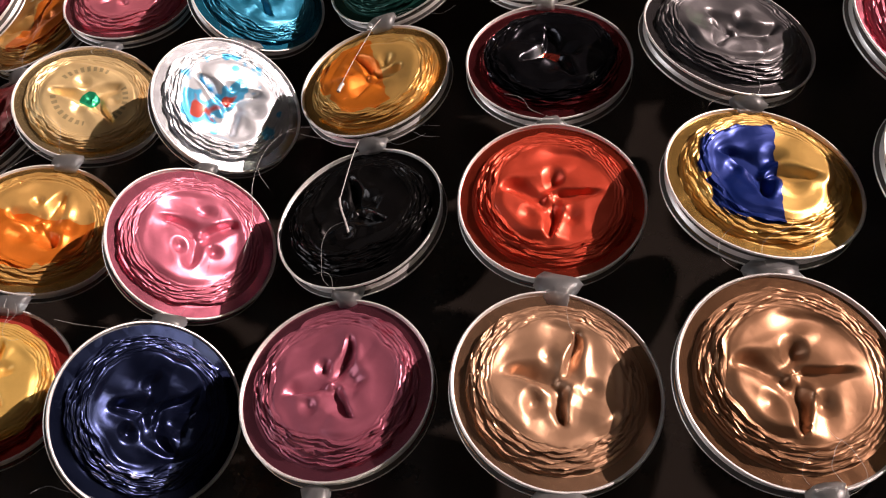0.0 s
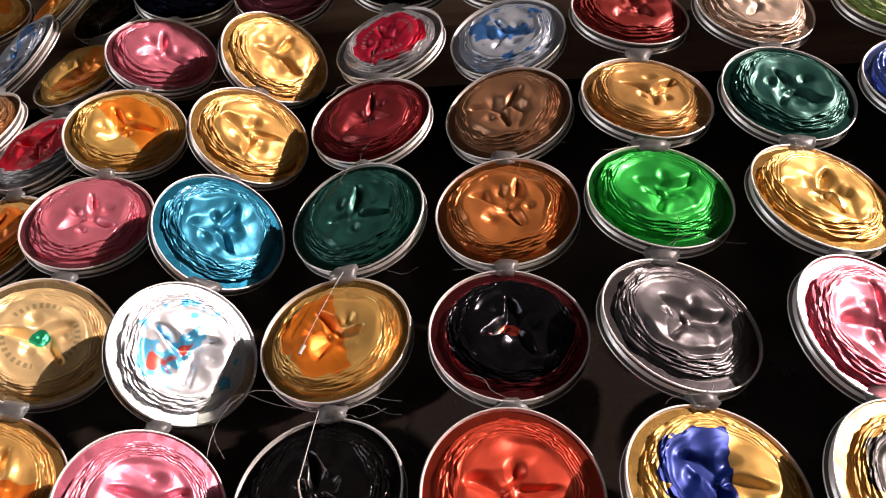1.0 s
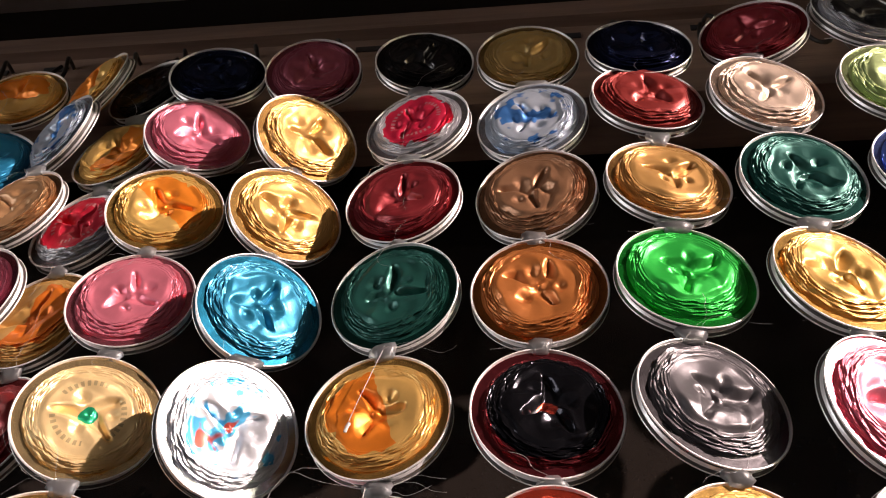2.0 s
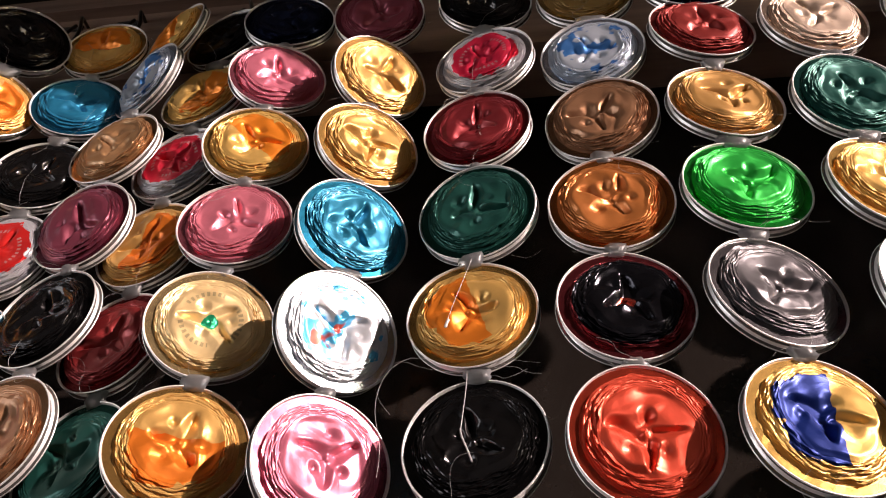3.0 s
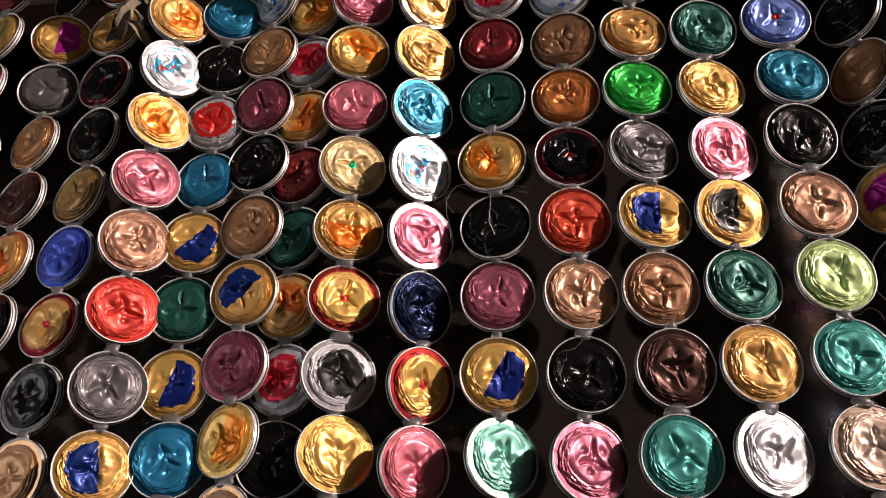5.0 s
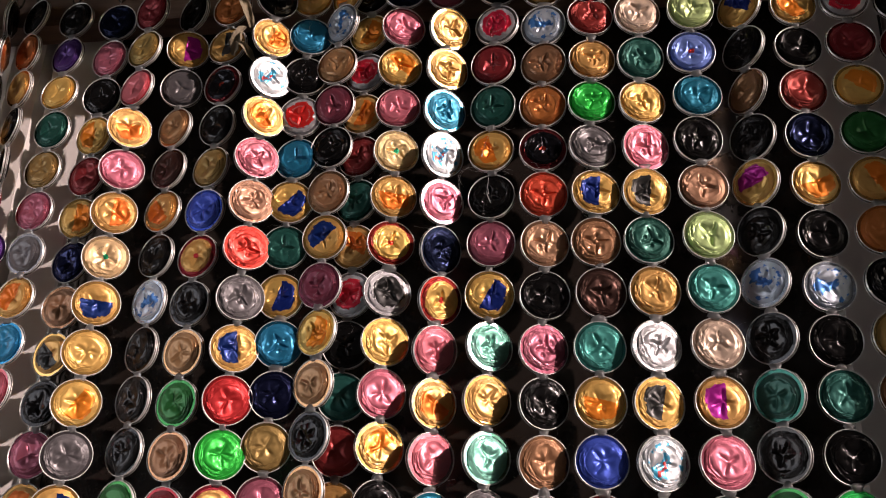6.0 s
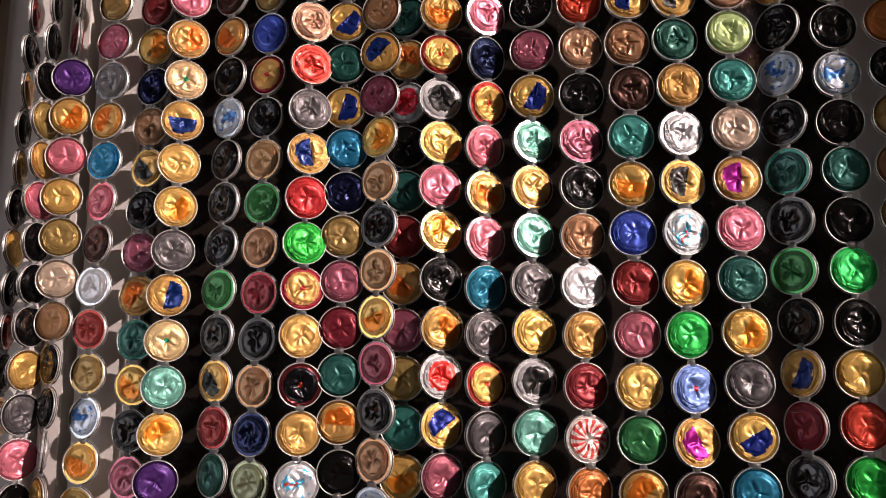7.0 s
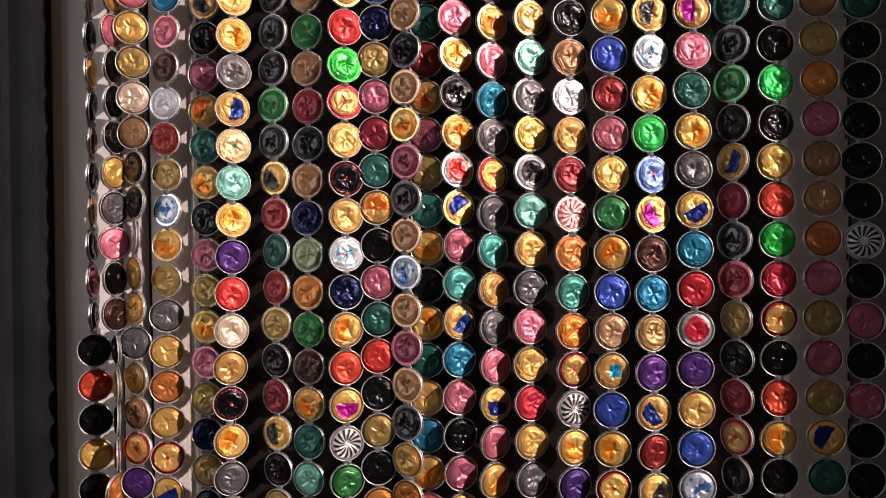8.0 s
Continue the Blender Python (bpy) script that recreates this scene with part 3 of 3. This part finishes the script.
# column: place along and into the curtain, drift per row (mm), top row's height, row pitch, turn (positive: faces right), colours from the top row down
STRINGS = [
    (-0.4250, 0.0300, 0.0, 1.9850, 0.0403, 108, "KGKKrKGKgKGKrKGKpKKRKGKo"),
    (-0.3900, 0.0150, 0.0, 1.9860, 0.0402, 84, "KoKGKKKgGPKKKGsPKnKgKroK"),
    (-0.3665, 0.0176, -0.13, 1.9879, 0.0399, 24, "KoGKKrvOPGgwaKKSGGsgaXvG"),
    (-0.3283, 0.0201, -0.42, 1.9836, 0.04021, -8, "KvGtgpsOCpnSrgIOgsGoGXUG"),
    (-0.2804, 0.0165, -0.28, 1.9748, 0.04038, -6, "NpKOrONaQKpOtOKpgOpgNgKo"),
    (-0.2428, 0.0026, -0.78, 1.9741, 0.0405, 33, "rgPOPOJUGOsUJMOvRwGHOsGK"),
    (-0.2008, 0.0148, -0.04, 1.9787, 0.04042, -22, "KYsanOKIKKKeKQrtrgKrQKgK"),
    (-0.1596, 0.0049, -0.27, 1.9740, 0.04044, -14, "oQHKgBXKaearKaNloenOtMKg"),
    (-0.1158, -0.0017, -0.31, 1.9764, 0.04056, 30, "KOWOpARsUREXGHGWNORYfeGK"),
    (-0.0853, 0.0117, -0.12, 1.9821, 0.04034, 18, "OCKZCUtUCNgprtOKptRKgKoK"),
    (-0.0529, 0.0075, -0.13, 1.9915, 0.04031, -24, "OIamKaUmOaKaOmKaIamaKGoK"),
    (-0.0295, 0.0105, -0.26, 1.9819, 0.04053, 2, "KOZOrtOZKtrOpgTOKOtGCOPK"),
    (0.0037, 0.0048, -0.01, 1.9835, 0.04051, 30, "NPOPJOXkGPOKOZUpTUCpKpGK"),
    (0.0420, 0.0055, -0.16, 1.9780, 0.0406, 40, "mGGCWPNXPOPCsXsTGsPUPOGK"),
    (0.0819, 0.0022, -0.30, 1.9792, 0.04054, 29, "KZrtOKpUMGMsGkMGsPGRGsGK"),
    (0.1244, -0.0014, -0.13, 1.9729, 0.0404, 27, "gIaoHRAKpKaSGrFoTDXfOvGK"),
    (0.1643, -0.0045, -0.12, 1.9762, 0.04065, 11, "NrGEsUanTOBrpGeOBAcBOXGK"),
    (0.2048, -0.0045, 0.03, 1.9757, 0.04073, 20, "rwtGPQtGSQWOEbYnCgvUrQGK"),
    (0.2475, -0.0046, 0.01, 1.9777, 0.04062, 9, "kLbCKALTwYPtOsUCRZvGBIGK"),
    (0.2882, 0.0040, 0.12, 1.9828, 0.04034, -48, "KUKaKYKIKtKeKUrKrgKrXKGK"),
    (0.3312, 0.0064, 0.09, 1.9828, 0.04036, 6, "KOKrNOKIKtKEKGRERXKROKGK"),
    (0.3726, 0.0017, 0.25, 1.9821, 0.04023, 0, "KZrOeOoKgagopaaopgpgUtgK"),
    (0.4130, 0.0040, 0.20, 1.9800, 0.0403, -4, "KKrKoKsKKtKKKKKfKpKpKKKK"),
]
# capsules that hang turned away from the rest of their string: (string, row): turn
TURNED = {(0, 18): 24, (0, 19): 28, (0, 20): 24, (0, 21): 28, (0, 22): 30, (0, 23): 28, (1, 0): 118, (1, 1): 118, (1, 2): 118, (1, 3): 116, (1, 4): 114, (1, 5): 105,
          (1, 13): 72, (1, 14): 62, (1, 15): 52, (1, 16): 76, (1, 17): 70, (1, 18): -52, (1, 19): -56, (1, 20): -60, (1, 21): -58, (2, 0): -25, (2, 1): -25, (2, 2): -26,
          (2, 3): -32, (2, 4): -44, (2, 5): -46, (2, 15): -54, (2, 16): -35, (2, 17): -28, (2, 18): 6, (2, 19): -26, (2, 20): -18, (2, 21): -12, (2, 22): 6, (5, 0): -20,
          (5, 1): -20, (5, 2): -18, (6, 1): 22, (6, 2): 8, (10, 1): -28, (11, 0): -12, (11, 1): -12, (11, 2): -12, (11, 3): -12, (11, 4): -14, (11, 5): -14, (11, 6): -12,
          (11, 7): -11, (16, 1): 9, (17, 1): 12}
# how far single capsules sit off their string's even spacing: string: {row: (along mm, up mm, facing)}
SLIPS = {}
SLIPS[2] = {6: (-1.2, -0.8, 24), 7: (-0.3, -0.6, 24), 8: (-0.4, -0.7, 24), 9: (-1.3, -0.9, 24), 10: (1.1, -0.6, 24), 11: (0.9, -0.7, 24), 12: (-0.2, -0.5, 0), 13: (-0.1, -0.1, -30), 14: (0.1, 0.3, -33)}
SLIPS[3] = {3: (0.8, 0.9, -8), 4: (-0.4, 0.4, -8), 5: (-0.1, 0.5, -8), 6: (0.5, 0.1, -8), 7: (-0.2, 0.2, -8), 8: (0.1, 0.4, -8), 9: (0.9, 0.8, -18), 10: (0.3, 0.2, -20), 11: (-0.4, 0.0, -8), 12: (-1.4, -0.5, -8), 13: (0.1, -0.6, -8), 14: (0.1, -0.1, -16), 15: (0.5, 0.2, -8), 16: (0.3, 0.6, -8), 17: (0.4, 0.4, 20), 18: (0.4, 0.0, 20), 19: (0.2, 0.1, 22), 20: (-0.3, 0.0, 20), 21: (-0.4, -0.0, 20)}
SLIPS[5] = {4: (-0.1, 0.0, 33), 5: (0.3, -0.2, 33), 6: (0.2, 0.1, 33), 7: (0.1, 0.8, 33), 8: (0.5, 0.5, 33), 9: (1.0, 0.4, 33), 10: (1.7, 0.5, 33), 11: (0.1, 0.5, 33), 12: (0.8, 0.3, 33), 13: (0.2, 0.4, 33), 14: (0.2, 0.3, 33), 15: (-0.2, -0.0, 33), 16: (-0.0, -0.4, 33), 17: (0.2, -0.5, 33), 18: (-1.0, -0.9, 33), 19: (-0.9, 0.3, 33), 20: (-0.4, -0.9, 33), 21: (-0.8, -1.5, 33)}
SLIPS[7] = {5: (0.6, 0.2, -14), 6: (0.9, 0.0, -14), 7: (0.3, -0.0, -14), 8: (0.3, 0.3, -14), 9: (0.5, 0.7, -14), 10: (-0.5, 1.1, -14), 11: (0.5, 0.6, -14), 12: (0.7, 0.3, -14), 13: (0.2, 0.5, -14), 14: (0.3, 0.1, -14), 15: (0.4, 0.3, -14), 16: (0.2, -0.1, -14), 17: (0.2, -0.4, -14), 18: (-0.4, -0.6, -14), 19: (-0.7, -0.7, -14), 20: (-0.5, -1.5, -14), 21: (-0.7, -1.9, -14)}
SLIPS[8] = {1: (1.2, -1.8, 40), 2: (3.1, -1.2, 42), 3: (1.2, 0.9, 42), 4: (-0.9, 2.0, 36), 5: (-1.2, 3.0, 34), 6: (-0.3, 2.8, 34), 7: (-0.1, 1.0, 30), 8: (0.7, 0.6, 30), 9: (0.8, 1.0, 30), 10: (0.3, 0.7, 30), 11: (-0.4, 1.4, 30), 12: (-1.0, 1.2, 30), 13: (-0.4, 0.3, 30), 14: (-0.4, 0.6, 30), 15: (-0.1, 0.2, 30), 16: (0.0, -0.0, 30), 17: (0.1, -0.3, 30), 18: (0.0, -0.5, 30), 19: (-0.2, -0.6, 30), 20: (-0.9, -1.2, 30), 21: (-0.9, -1.8, 30)}
SLIPS[9] = {0: (-0.4, 1.7, 3), 1: (1.6, 0.9, 18), 2: (0.0, 0.2, 11), 3: (0.2, 0.2, 3), 4: (1.1, -0.2, -3), 5: (-0.6, 0.1, 12), 6: (-1.8, -0.1, 8), 7: (-1.7, -1.7, 4), 8: (0.4, -0.6, 18), 9: (0.7, -0.5, 18), 10: (-0.9, 0.3, 18), 11: (0.1, 0.7, 18), 12: (0.4, 0.3, 18), 13: (0.1, 0.6, 18), 14: (0.2, 1.0, 18), 15: (0.7, -0.1, 18), 16: (-0.3, 0.5, 18), 17: (0.1, 0.5, 18), 18: (-0.2, 0.5, 18), 19: (0.2, 0.6, 18), 20: (0.1, -0.0, 18)}
SLIPS[10] = {0: (3.8, -9.6, -30), 2: (-1.8, -1.9, -13), 3: (-1.8, -1.9, -11), 4: (-1.4, -1.9, -12), 5: (-0.9, -3.2, -14), 6: (-0.2, -3.0, -6), 7: (-0.2, -3.7, -13), 8: (1.1, -1.7, -24), 9: (1.9, -1.8, -24), 10: (1.6, -1.2, -24), 11: (0.4, -0.9, -24), 12: (-1.0, -0.5, -24), 13: (0.4, -0.1, -24), 14: (0.9, 0.3, -24), 15: (0.8, 0.5, -24), 16: (0.6, 1.0, -24), 17: (0.6, 0.5, -24), 18: (0.4, 0.2, -24), 19: (0.3, 0.3, -24), 20: (-0.6, -0.0, -24), 21: (-0.3, -0.2, -24)}
SLIPS[12] = {0: (-1.0, -2.4, 9), 1: (0.4, -1.0, 21), 2: (-0.3, -0.8, 15), 3: (0.4, -0.1, 7), 4: (0.6, -1.0, 24), 5: (0.0, -1.2, 22), 6: (-0.8, -1.2, 22), 7: (-1.7, -1.9, 26), 8: (-1.0, -0.8, 29), 9: (-1.2, -0.1, 28), 10: (0.2, 1.0, 32), 11: (0.8, -0.2, 31), 12: (1.4, -1.1, 33)}
SLIPS[13] = {0: (-0.9, 2.2, 3), 1: (1.9, 0.4, 35), 2: (0.4, 0.8, 33), 3: (-0.7, 0.9, 35), 4: (-0.6, 0.8, 39), 5: (0.8, -0.8, 35), 6: (1.8, -1.6, 44), 7: (2.9, -2.2, 41), 8: (0.0, -1.1, 40), 9: (-0.2, -0.6, 38), 10: (-1.2, -0.1, 37), 11: (-0.8, -1.6, 34), 12: (-0.6, -0.1, 37), 13: (-0.2, 0.0, 40), 14: (0.2, 0.1, 40), 15: (0.1, 0.9, 40), 16: (0.0, 0.2, 40), 17: (0.1, 0.4, 40), 18: (0.2, 0.3, 40), 19: (0.1, 0.6, 40), 20: (0.1, -0.1, 40), 21: (-0.5, 0.0, 40)}
SLIPS[14] = {0: (2.3, -2.0, 6), 1: (3.0, -1.8, -13), 2: (0.6, -0.3, -8), 3: (0.9, -0.3, -11), 4: (-0.8, -0.2, -6), 5: (0.0, -0.5, -7), 6: (0.2, 0.2, 1), 7: (0.2, -1.1, 8), 8: (1.3, -0.7, 33), 9: (0.8, -0.4, 31), 10: (1.5, -0.8, 33), 11: (-0.1, -1.2, 28), 12: (0.5, -0.4, 29)}
SLIPS[15] = {0: (0.4, -2.4, 0), 1: (0.3, -1.5, -9), 2: (0.3, 1.5, -10), 3: (-0.0, 2.1, -2), 4: (0.5, 3.1, 6), 5: (1.1, 4.0, 8), 6: (1.4, 3.3, 14), 7: (0.7, 2.2, 10), 8: (-1.1, 1.3, 23), 9: (-1.5, 1.9, 22), 10: (-1.6, 1.1, 23), 11: (-1.5, 0.7, 23), 12: (-0.5, 1.0, 27), 13: (-0.6, 0.4, 27), 14: (-0.5, 0.1, 27), 15: (-0.4, -0.1, 27), 16: (-0.7, -0.7, 27), 17: (-0.8, -0.9, 27), 18: (0.0, -0.8, 27), 19: (0.3, -1.1, 27), 20: (0.8, -1.2, 27), 21: (1.4, -0.6, 27)}
SLIPS[16] = {0: (0.7, -9.2, 3), 2: (1.2, -1.6, 10), 3: (0.2, -0.3, 9), 4: (-0.5, 0.3, 18), 5: (0.6, 1.1, 14), 6: (-1.0, 1.1, 9), 7: (1.4, 1.4, 10), 8: (-0.3, 0.7, 11), 9: (-0.4, 1.1, 10), 10: (-0.2, 1.1, 11), 11: (0.5, 1.0, 12), 12: (0.4, 0.4, 12)}
SLIPS[17] = {0: (4.0, -3.1, -15), 2: (1.2, -2.0, 9), 3: (-0.0, -2.2, 16), 4: (0.5, -1.4, 20), 5: (-1.3, 1.4, 15), 6: (-1.8, 2.5, 12), 7: (0.6, 3.1, 10), 8: (0.2, 2.6, 21), 9: (0.2, 2.3, 20), 10: (1.0, 2.0, 22), 11: (-1.0, 1.1, 17), 12: (-1.2, 1.3, 16)}
SLIPS[18] = {2: (-1.6, -1.1, 2), 3: (0.6, -0.4, 6), 4: (-1.8, 1.5, 10), 5: (-1.5, 1.6, 6), 6: (-1.0, 2.8, 7), 7: (-0.8, 2.0, 7), 8: (-0.3, 1.4, 8), 9: (-0.2, 0.3, 9), 10: (0.5, 0.2, 13), 11: (-0.9, 0.3, 10), 12: (-0.1, -0.8, 10), 13: (-0.7, 0.6, 9), 14: (-0.8, 0.5, 9), 15: (-0.8, 0.4, 9), 16: (-0.1, 0.5, 9), 17: (0.3, 0.0, 9), 18: (-0.1, -0.3, 9), 19: (0.6, -0.6, 9), 20: (-0.3, -0.2, 9), 21: (-0.2, 0.3, 9)}
SLIPS[19] = {4: (0.7, -0.5, -42), 5: (0.0, 1.2, -41), 6: (-0.1, 1.4, -42), 7: (-1.2, 1.1, -40), 8: (-1.3, -0.1, -39), 9: (-1.1, -0.9, -39), 10: (-1.8, -1.1, -38), 11: (-1.8, -1.0, -40), 12: (0.5, -0.8, -49)}
SLIPS[20] = {4: (0.6, 0.9, 7), 5: (1.1, 0.1, 8), 6: (0.8, -0.5, 8), 7: (0.1, -1.5, 7), 8: (-1.1, -1.3, 4), 9: (0.1, -0.6, 7), 10: (-0.5, -1.7, 5), 11: (0.2, -1.1, 11), 12: (0.5, -1.8, 13), 13: (-0.6, -0.5, 6), 14: (0.0, 0.5, 6), 15: (-0.2, 0.3, 6), 16: (-0.1, 0.3, 6), 17: (-0.2, 0.3, 6), 18: (-0.6, 0.1, 6), 19: (-0.0, -0.2, 6), 20: (-0.7, -1.6, 6)}
# how two-coloured capsules hang: (string, row): degrees by which the second colour turns clockwise from the right
ROLLS = {(14, 4): 160, (16, 5): 185, (12, 5): 90, (12, 2): -50, (14, 7): 35, (10, 6): -130, (9, 5): 40, (9, 7): 15, (11, 1): 25, (11, 3): 20, (11, 6): -60, (17, 5): 180, (17, 9): 190, (18, 9): 180,
         (5, 11): 10, (5, 7): 90, (19, 5): -110, (18, 14): 60, (17, 14): 150, (8, 8): 170, (8, 3): 150, (8, 1): 20, (13, 9): 120, (5, 3): 80, (5, 5): 0, (5, 9): 30, (17, 11): 0, (16, 9): 100, (7, 1): 0, (6, 1): 0}

# which way the first of a pressed middle's three channels runs, counter-clockwise from the right: (string, row): degrees
STAR = {(12, 1): 90, (13, 1): 85, (13, 2): 150, (12, 3): 90, (13, 3): 60, (13, 4): 165, (13, 5): 160, (13, 6): 170, (14, 2): 100, (14, 3): 90, (14, 6): 60, (15, 2): 60, (15, 5): 150,
        (15, 6): 170, (16, 2): 160, (16, 3): 140, (16, 4): 120, (16, 6): 150, (17, 2): 100, (17, 3): 70, (16, 1): 90, (17, 6): 100, (14, 7): 60, (12, 6): 90, (13, 7): 90}


def thread(name, points, radius, parent, material=None):
    """A thin nylon thread as a tube curve turned into a mesh part."""
    cu = bpy.data.curves.new(name, "CURVE")
    cu.dimensions, cu.bevel_depth, cu.bevel_resolution, cu.resolution_u = "3D", radius, (0 if radius < 0.0001 else 1), 3
    sp = cu.splines.new("NURBS")
    sp.points.add(len(points) - 1)
    for p, q in zip(sp.points, points):
        p.co = (*q, 1)
    sp.use_endpoint_u, sp.order_u = True, 3
    cu.materials.append(material or mat_thread)
    ob = new(name, cu)
    ob.parent = parent
    return ob


def capsule_string(index, s, d, drift, top, pitch, turn, colours):
    """One hanging string: capsules glued to a thread, from its hook down."""
    rng = random.Random(1000 + index)
    names = []
    for c in colours[1:9]:
        w = FOILS[c][0].split(" ")[-1] if c not in "OUYQ" else "gold"
        if w not in names and len(names) < 3 and w not in ("centre", "edge", "patches", "disc", "rectangle"):
            names.append(w)
    string = new("capsule_string")
    string.matrix_basis = CURTAIN @ pose(s, d, top)
    tagged(string, "hanging string of crushed coffee capsules, " + ", ".join(names) + " and others", "capsule string", "strings of the curtain")
    sway = rng.uniform(0, 6.28)
    for row, code in enumerate(colours[:23]):
        yaw = TURNED.get((index, row))
        jit = rng.uniform(-7, 7)
        yaw = turn + jit if yaw is None else yaw + jit * 0.4
        x = drift * 0.001 * (row - 10) + 0.0008 * math.sin(row * 0.8 + sway)
        z = -pitch * row
        if row in SLIPS.get(index, {}):
            along, up, yaw = SLIPS[index][row]
            x, z = x + along * MM, z + up * MM
        near = 9 <= index <= 19 and row <= 8
        close = 11 <= index <= 17 and 2 <= row <= 6
        pool = FINE if close else MEDIUM if near or 8 <= index <= 19 and row <= 8 else COARSE
        pick = rng.randrange(SHAPES)
        shape = pool[pick]
        roll = ROLLS.get((index, row), rng.uniform(0, 360))
        if (index, row) in STAR:
            roll = first_arm((10 if close else 40 if pool is MEDIUM else 70) + pick) - STAR[(index, row)]
        ob = new("capsule", shape)
        ob.parent = string
        ob.matrix_basis = pose(x, 0, z, rng.uniform(-4, 4) + (6 if index == 13 and row < 9 else 0), 0, yaw) @ pose(0, 0, 0, 0, roll, 0)
        ob.material_slots[0].link = "OBJECT"
        ob.material_slots[0].material = FOILS[code][1]
        ob["label"] = "crushed coffee capsule, " + FOILS[code][0] + " foil"
        rim = new("rim", (RIM_FINE if near else RIM_COARSE)[rng.randrange(3)])
        rim.parent = ob
        if row:
            dab = new("glue_dab", GLUE[rng.randrange(5)])
            dab.parent = string
            k = rng.uniform(0.75, 1.15)
            dab.matrix_basis = pose(x + rng.uniform(-0.001, 0.001), -0.0008, z + pitch / 2, 0, rng.uniform(-12, 12), yaw * 0.6) @ Matrix.Diagonal((k * rng.uniform(0.8, 1.25), 1, k, 1))
        for wisp in range((rng.randrange(1, 4) if near else rng.randrange(0, 2)) if row else 0):
            a, far = rng.uniform(0, 6.28), rng.uniform(0.004, 0.011)
            g = Vector((x + rng.uniform(-0.003, 0.003), -0.003, z + pitch / 2))
            pts = [g]
            for k in range(6):
                a += rng.uniform(-1.1, 1.1)
                pts.append(pts[-1] + Vector((math.cos(a), rng.uniform(-0.4, 0.0), math.sin(a))) * far * 0.35)
            thread("loose_thread", pts, rng.uniform(0.00002, 0.00004), string)
    if index == 14:
        z = -pitch * 3.5 - 0.001
        thread("glue_string", [(0.001, -0.003, z), (0.0005, -0.0056, z - 0.005), (-0.0015, -0.0060, z - 0.012), (-0.0040, -0.0062, z - 0.020), (-0.0056, -0.0060, z - 0.026)], 0.00009, string)
        thread("glue_string", [(-0.0050, -0.0058, z - 0.0245), (-0.0056, -0.0060, z - 0.026), (-0.0058, -0.0058, z - 0.027)], 0.0005, string)
        z = -pitch * 4.5 - 0.001
        thread("glue_string", [(0.000, -0.003, z), (0.0002, -0.0056, z - 0.005), (-0.0004, -0.0060, z - 0.012), (-0.0012, -0.0060, z - 0.019)], 0.00012, string)
        thread("glue_string", [(-0.0012, -0.0060, z - 0.018), (-0.0010, -0.0060, z - 0.020), (0.0008, -0.0060, z - 0.024), (0.0018, -0.0058, z - 0.027)], 0.00024, string)
        z = -pitch * 4.5
        thread("loose_thread", [(-0.002, -0.002, z), (-0.012, -0.004, z + 0.006), (-0.022, -0.003, z + 0.002), (-0.025, -0.002, z - 0.010), (-0.021, -0.003, z - 0.022), (-0.022, -0.003, z - 0.030)], 0.00006, string)
        thread("loose_thread", [(-0.002, -0.002, z), (-0.010, -0.005, z - 0.001), (-0.020, -0.004, z + 0.005), (-0.027, -0.001, z - 0.004), (-0.020, -0.002, z - 0.012)], 0.000035, string)
    thread("thread", [(0, 0.019 - d, 2.003 - top), (0, 0.004, 0.02), (0, 0.001, -pitch * 8), (drift * 0.005, 0.001, -pitch * 22)], 0.00025, string)
    return string


strings = [capsule_string(i, *row) for i, row in enumerate(STRINGS)]

# ---------- hooks on the batten ----------
def hook(s, d):
    ob = new("screw_hook")
    ob.matrix_basis = CURTAIN @ pose(s, 0.0, 2.02)
    tagged(ob, "dark steel screw hook in the pine batten", "hook", "hooks of the batten")
    thread("hook_wire", [(0.0, 0.036, 0.012), (0.0, 0.022, 0.013), (0.003, 0.019, 0.006), (0.006, 0.019, -0.006), (0.003, 0.020, -0.018), (-0.003, 0.020, -0.018), (-0.006, 0.021, -0.006), (-0.002, 0.023, 0.007)], 0.0010, ob, mat_hook)
    return ob


for row in STRINGS:
    hook(row[0], row[1])


# ---------- dry leaf caught between two strings ----------
def dry_leaf():
    ob = new("dry_leaf")
    ob.matrix_basis = CURTAIN @ pose(-0.139, -0.0085, 1.935, 8, -10, 15)
    tagged(ob, "curled dry beige leaf caught on the capsule strings", "leaf")

    def strip(name, length, width, curl, seed, m):
        bm = bmesh.new()
        bmesh.ops.create_grid(bm, x_segments=10, y_segments=26, size=0.5)
        for v in bm.verts:
            u, w = v.co.y + 0.5, v.co.x
            half = width * (math.sin(math.pi * min(0.98, u * 0.9 + 0.08)) ** 0.6)
            n = noise.noise(Vector((u * 5, w * 4, seed)))
            ang = curl * w + 0.9 * u * curl * 0.4
            v.co = Vector((half * w * math.cos(ang) + 0.002 * n, -abs(half * w) * math.sin(abs(curl)) * 0.7 + 0.003 * math.sin(u * 5 + seed) + 0.0016 * n, (u - 0.5) * length))
        bmesh.ops.solidify(bm, geom=bm.faces[:], thickness=0.0004)
        for f in bm.faces:
            f.smooth = True
        part(name, bm, mat_leaf, ob, "", m)

    strip("blade", 0.042, 0.011, 1.2, 3, pose(0.004, 0, 0.028, 0, -12, 20))
    strip("blade", 0.028, 0.013, 1.6, 8, pose(-0.003, 0.001, -0.004, 5, 30, -10))
    strip("blade", 0.024, 0.012, 1.9, 14, pose(0.002, 0.001, -0.014, -5, -40, 25))


dry_leaf()
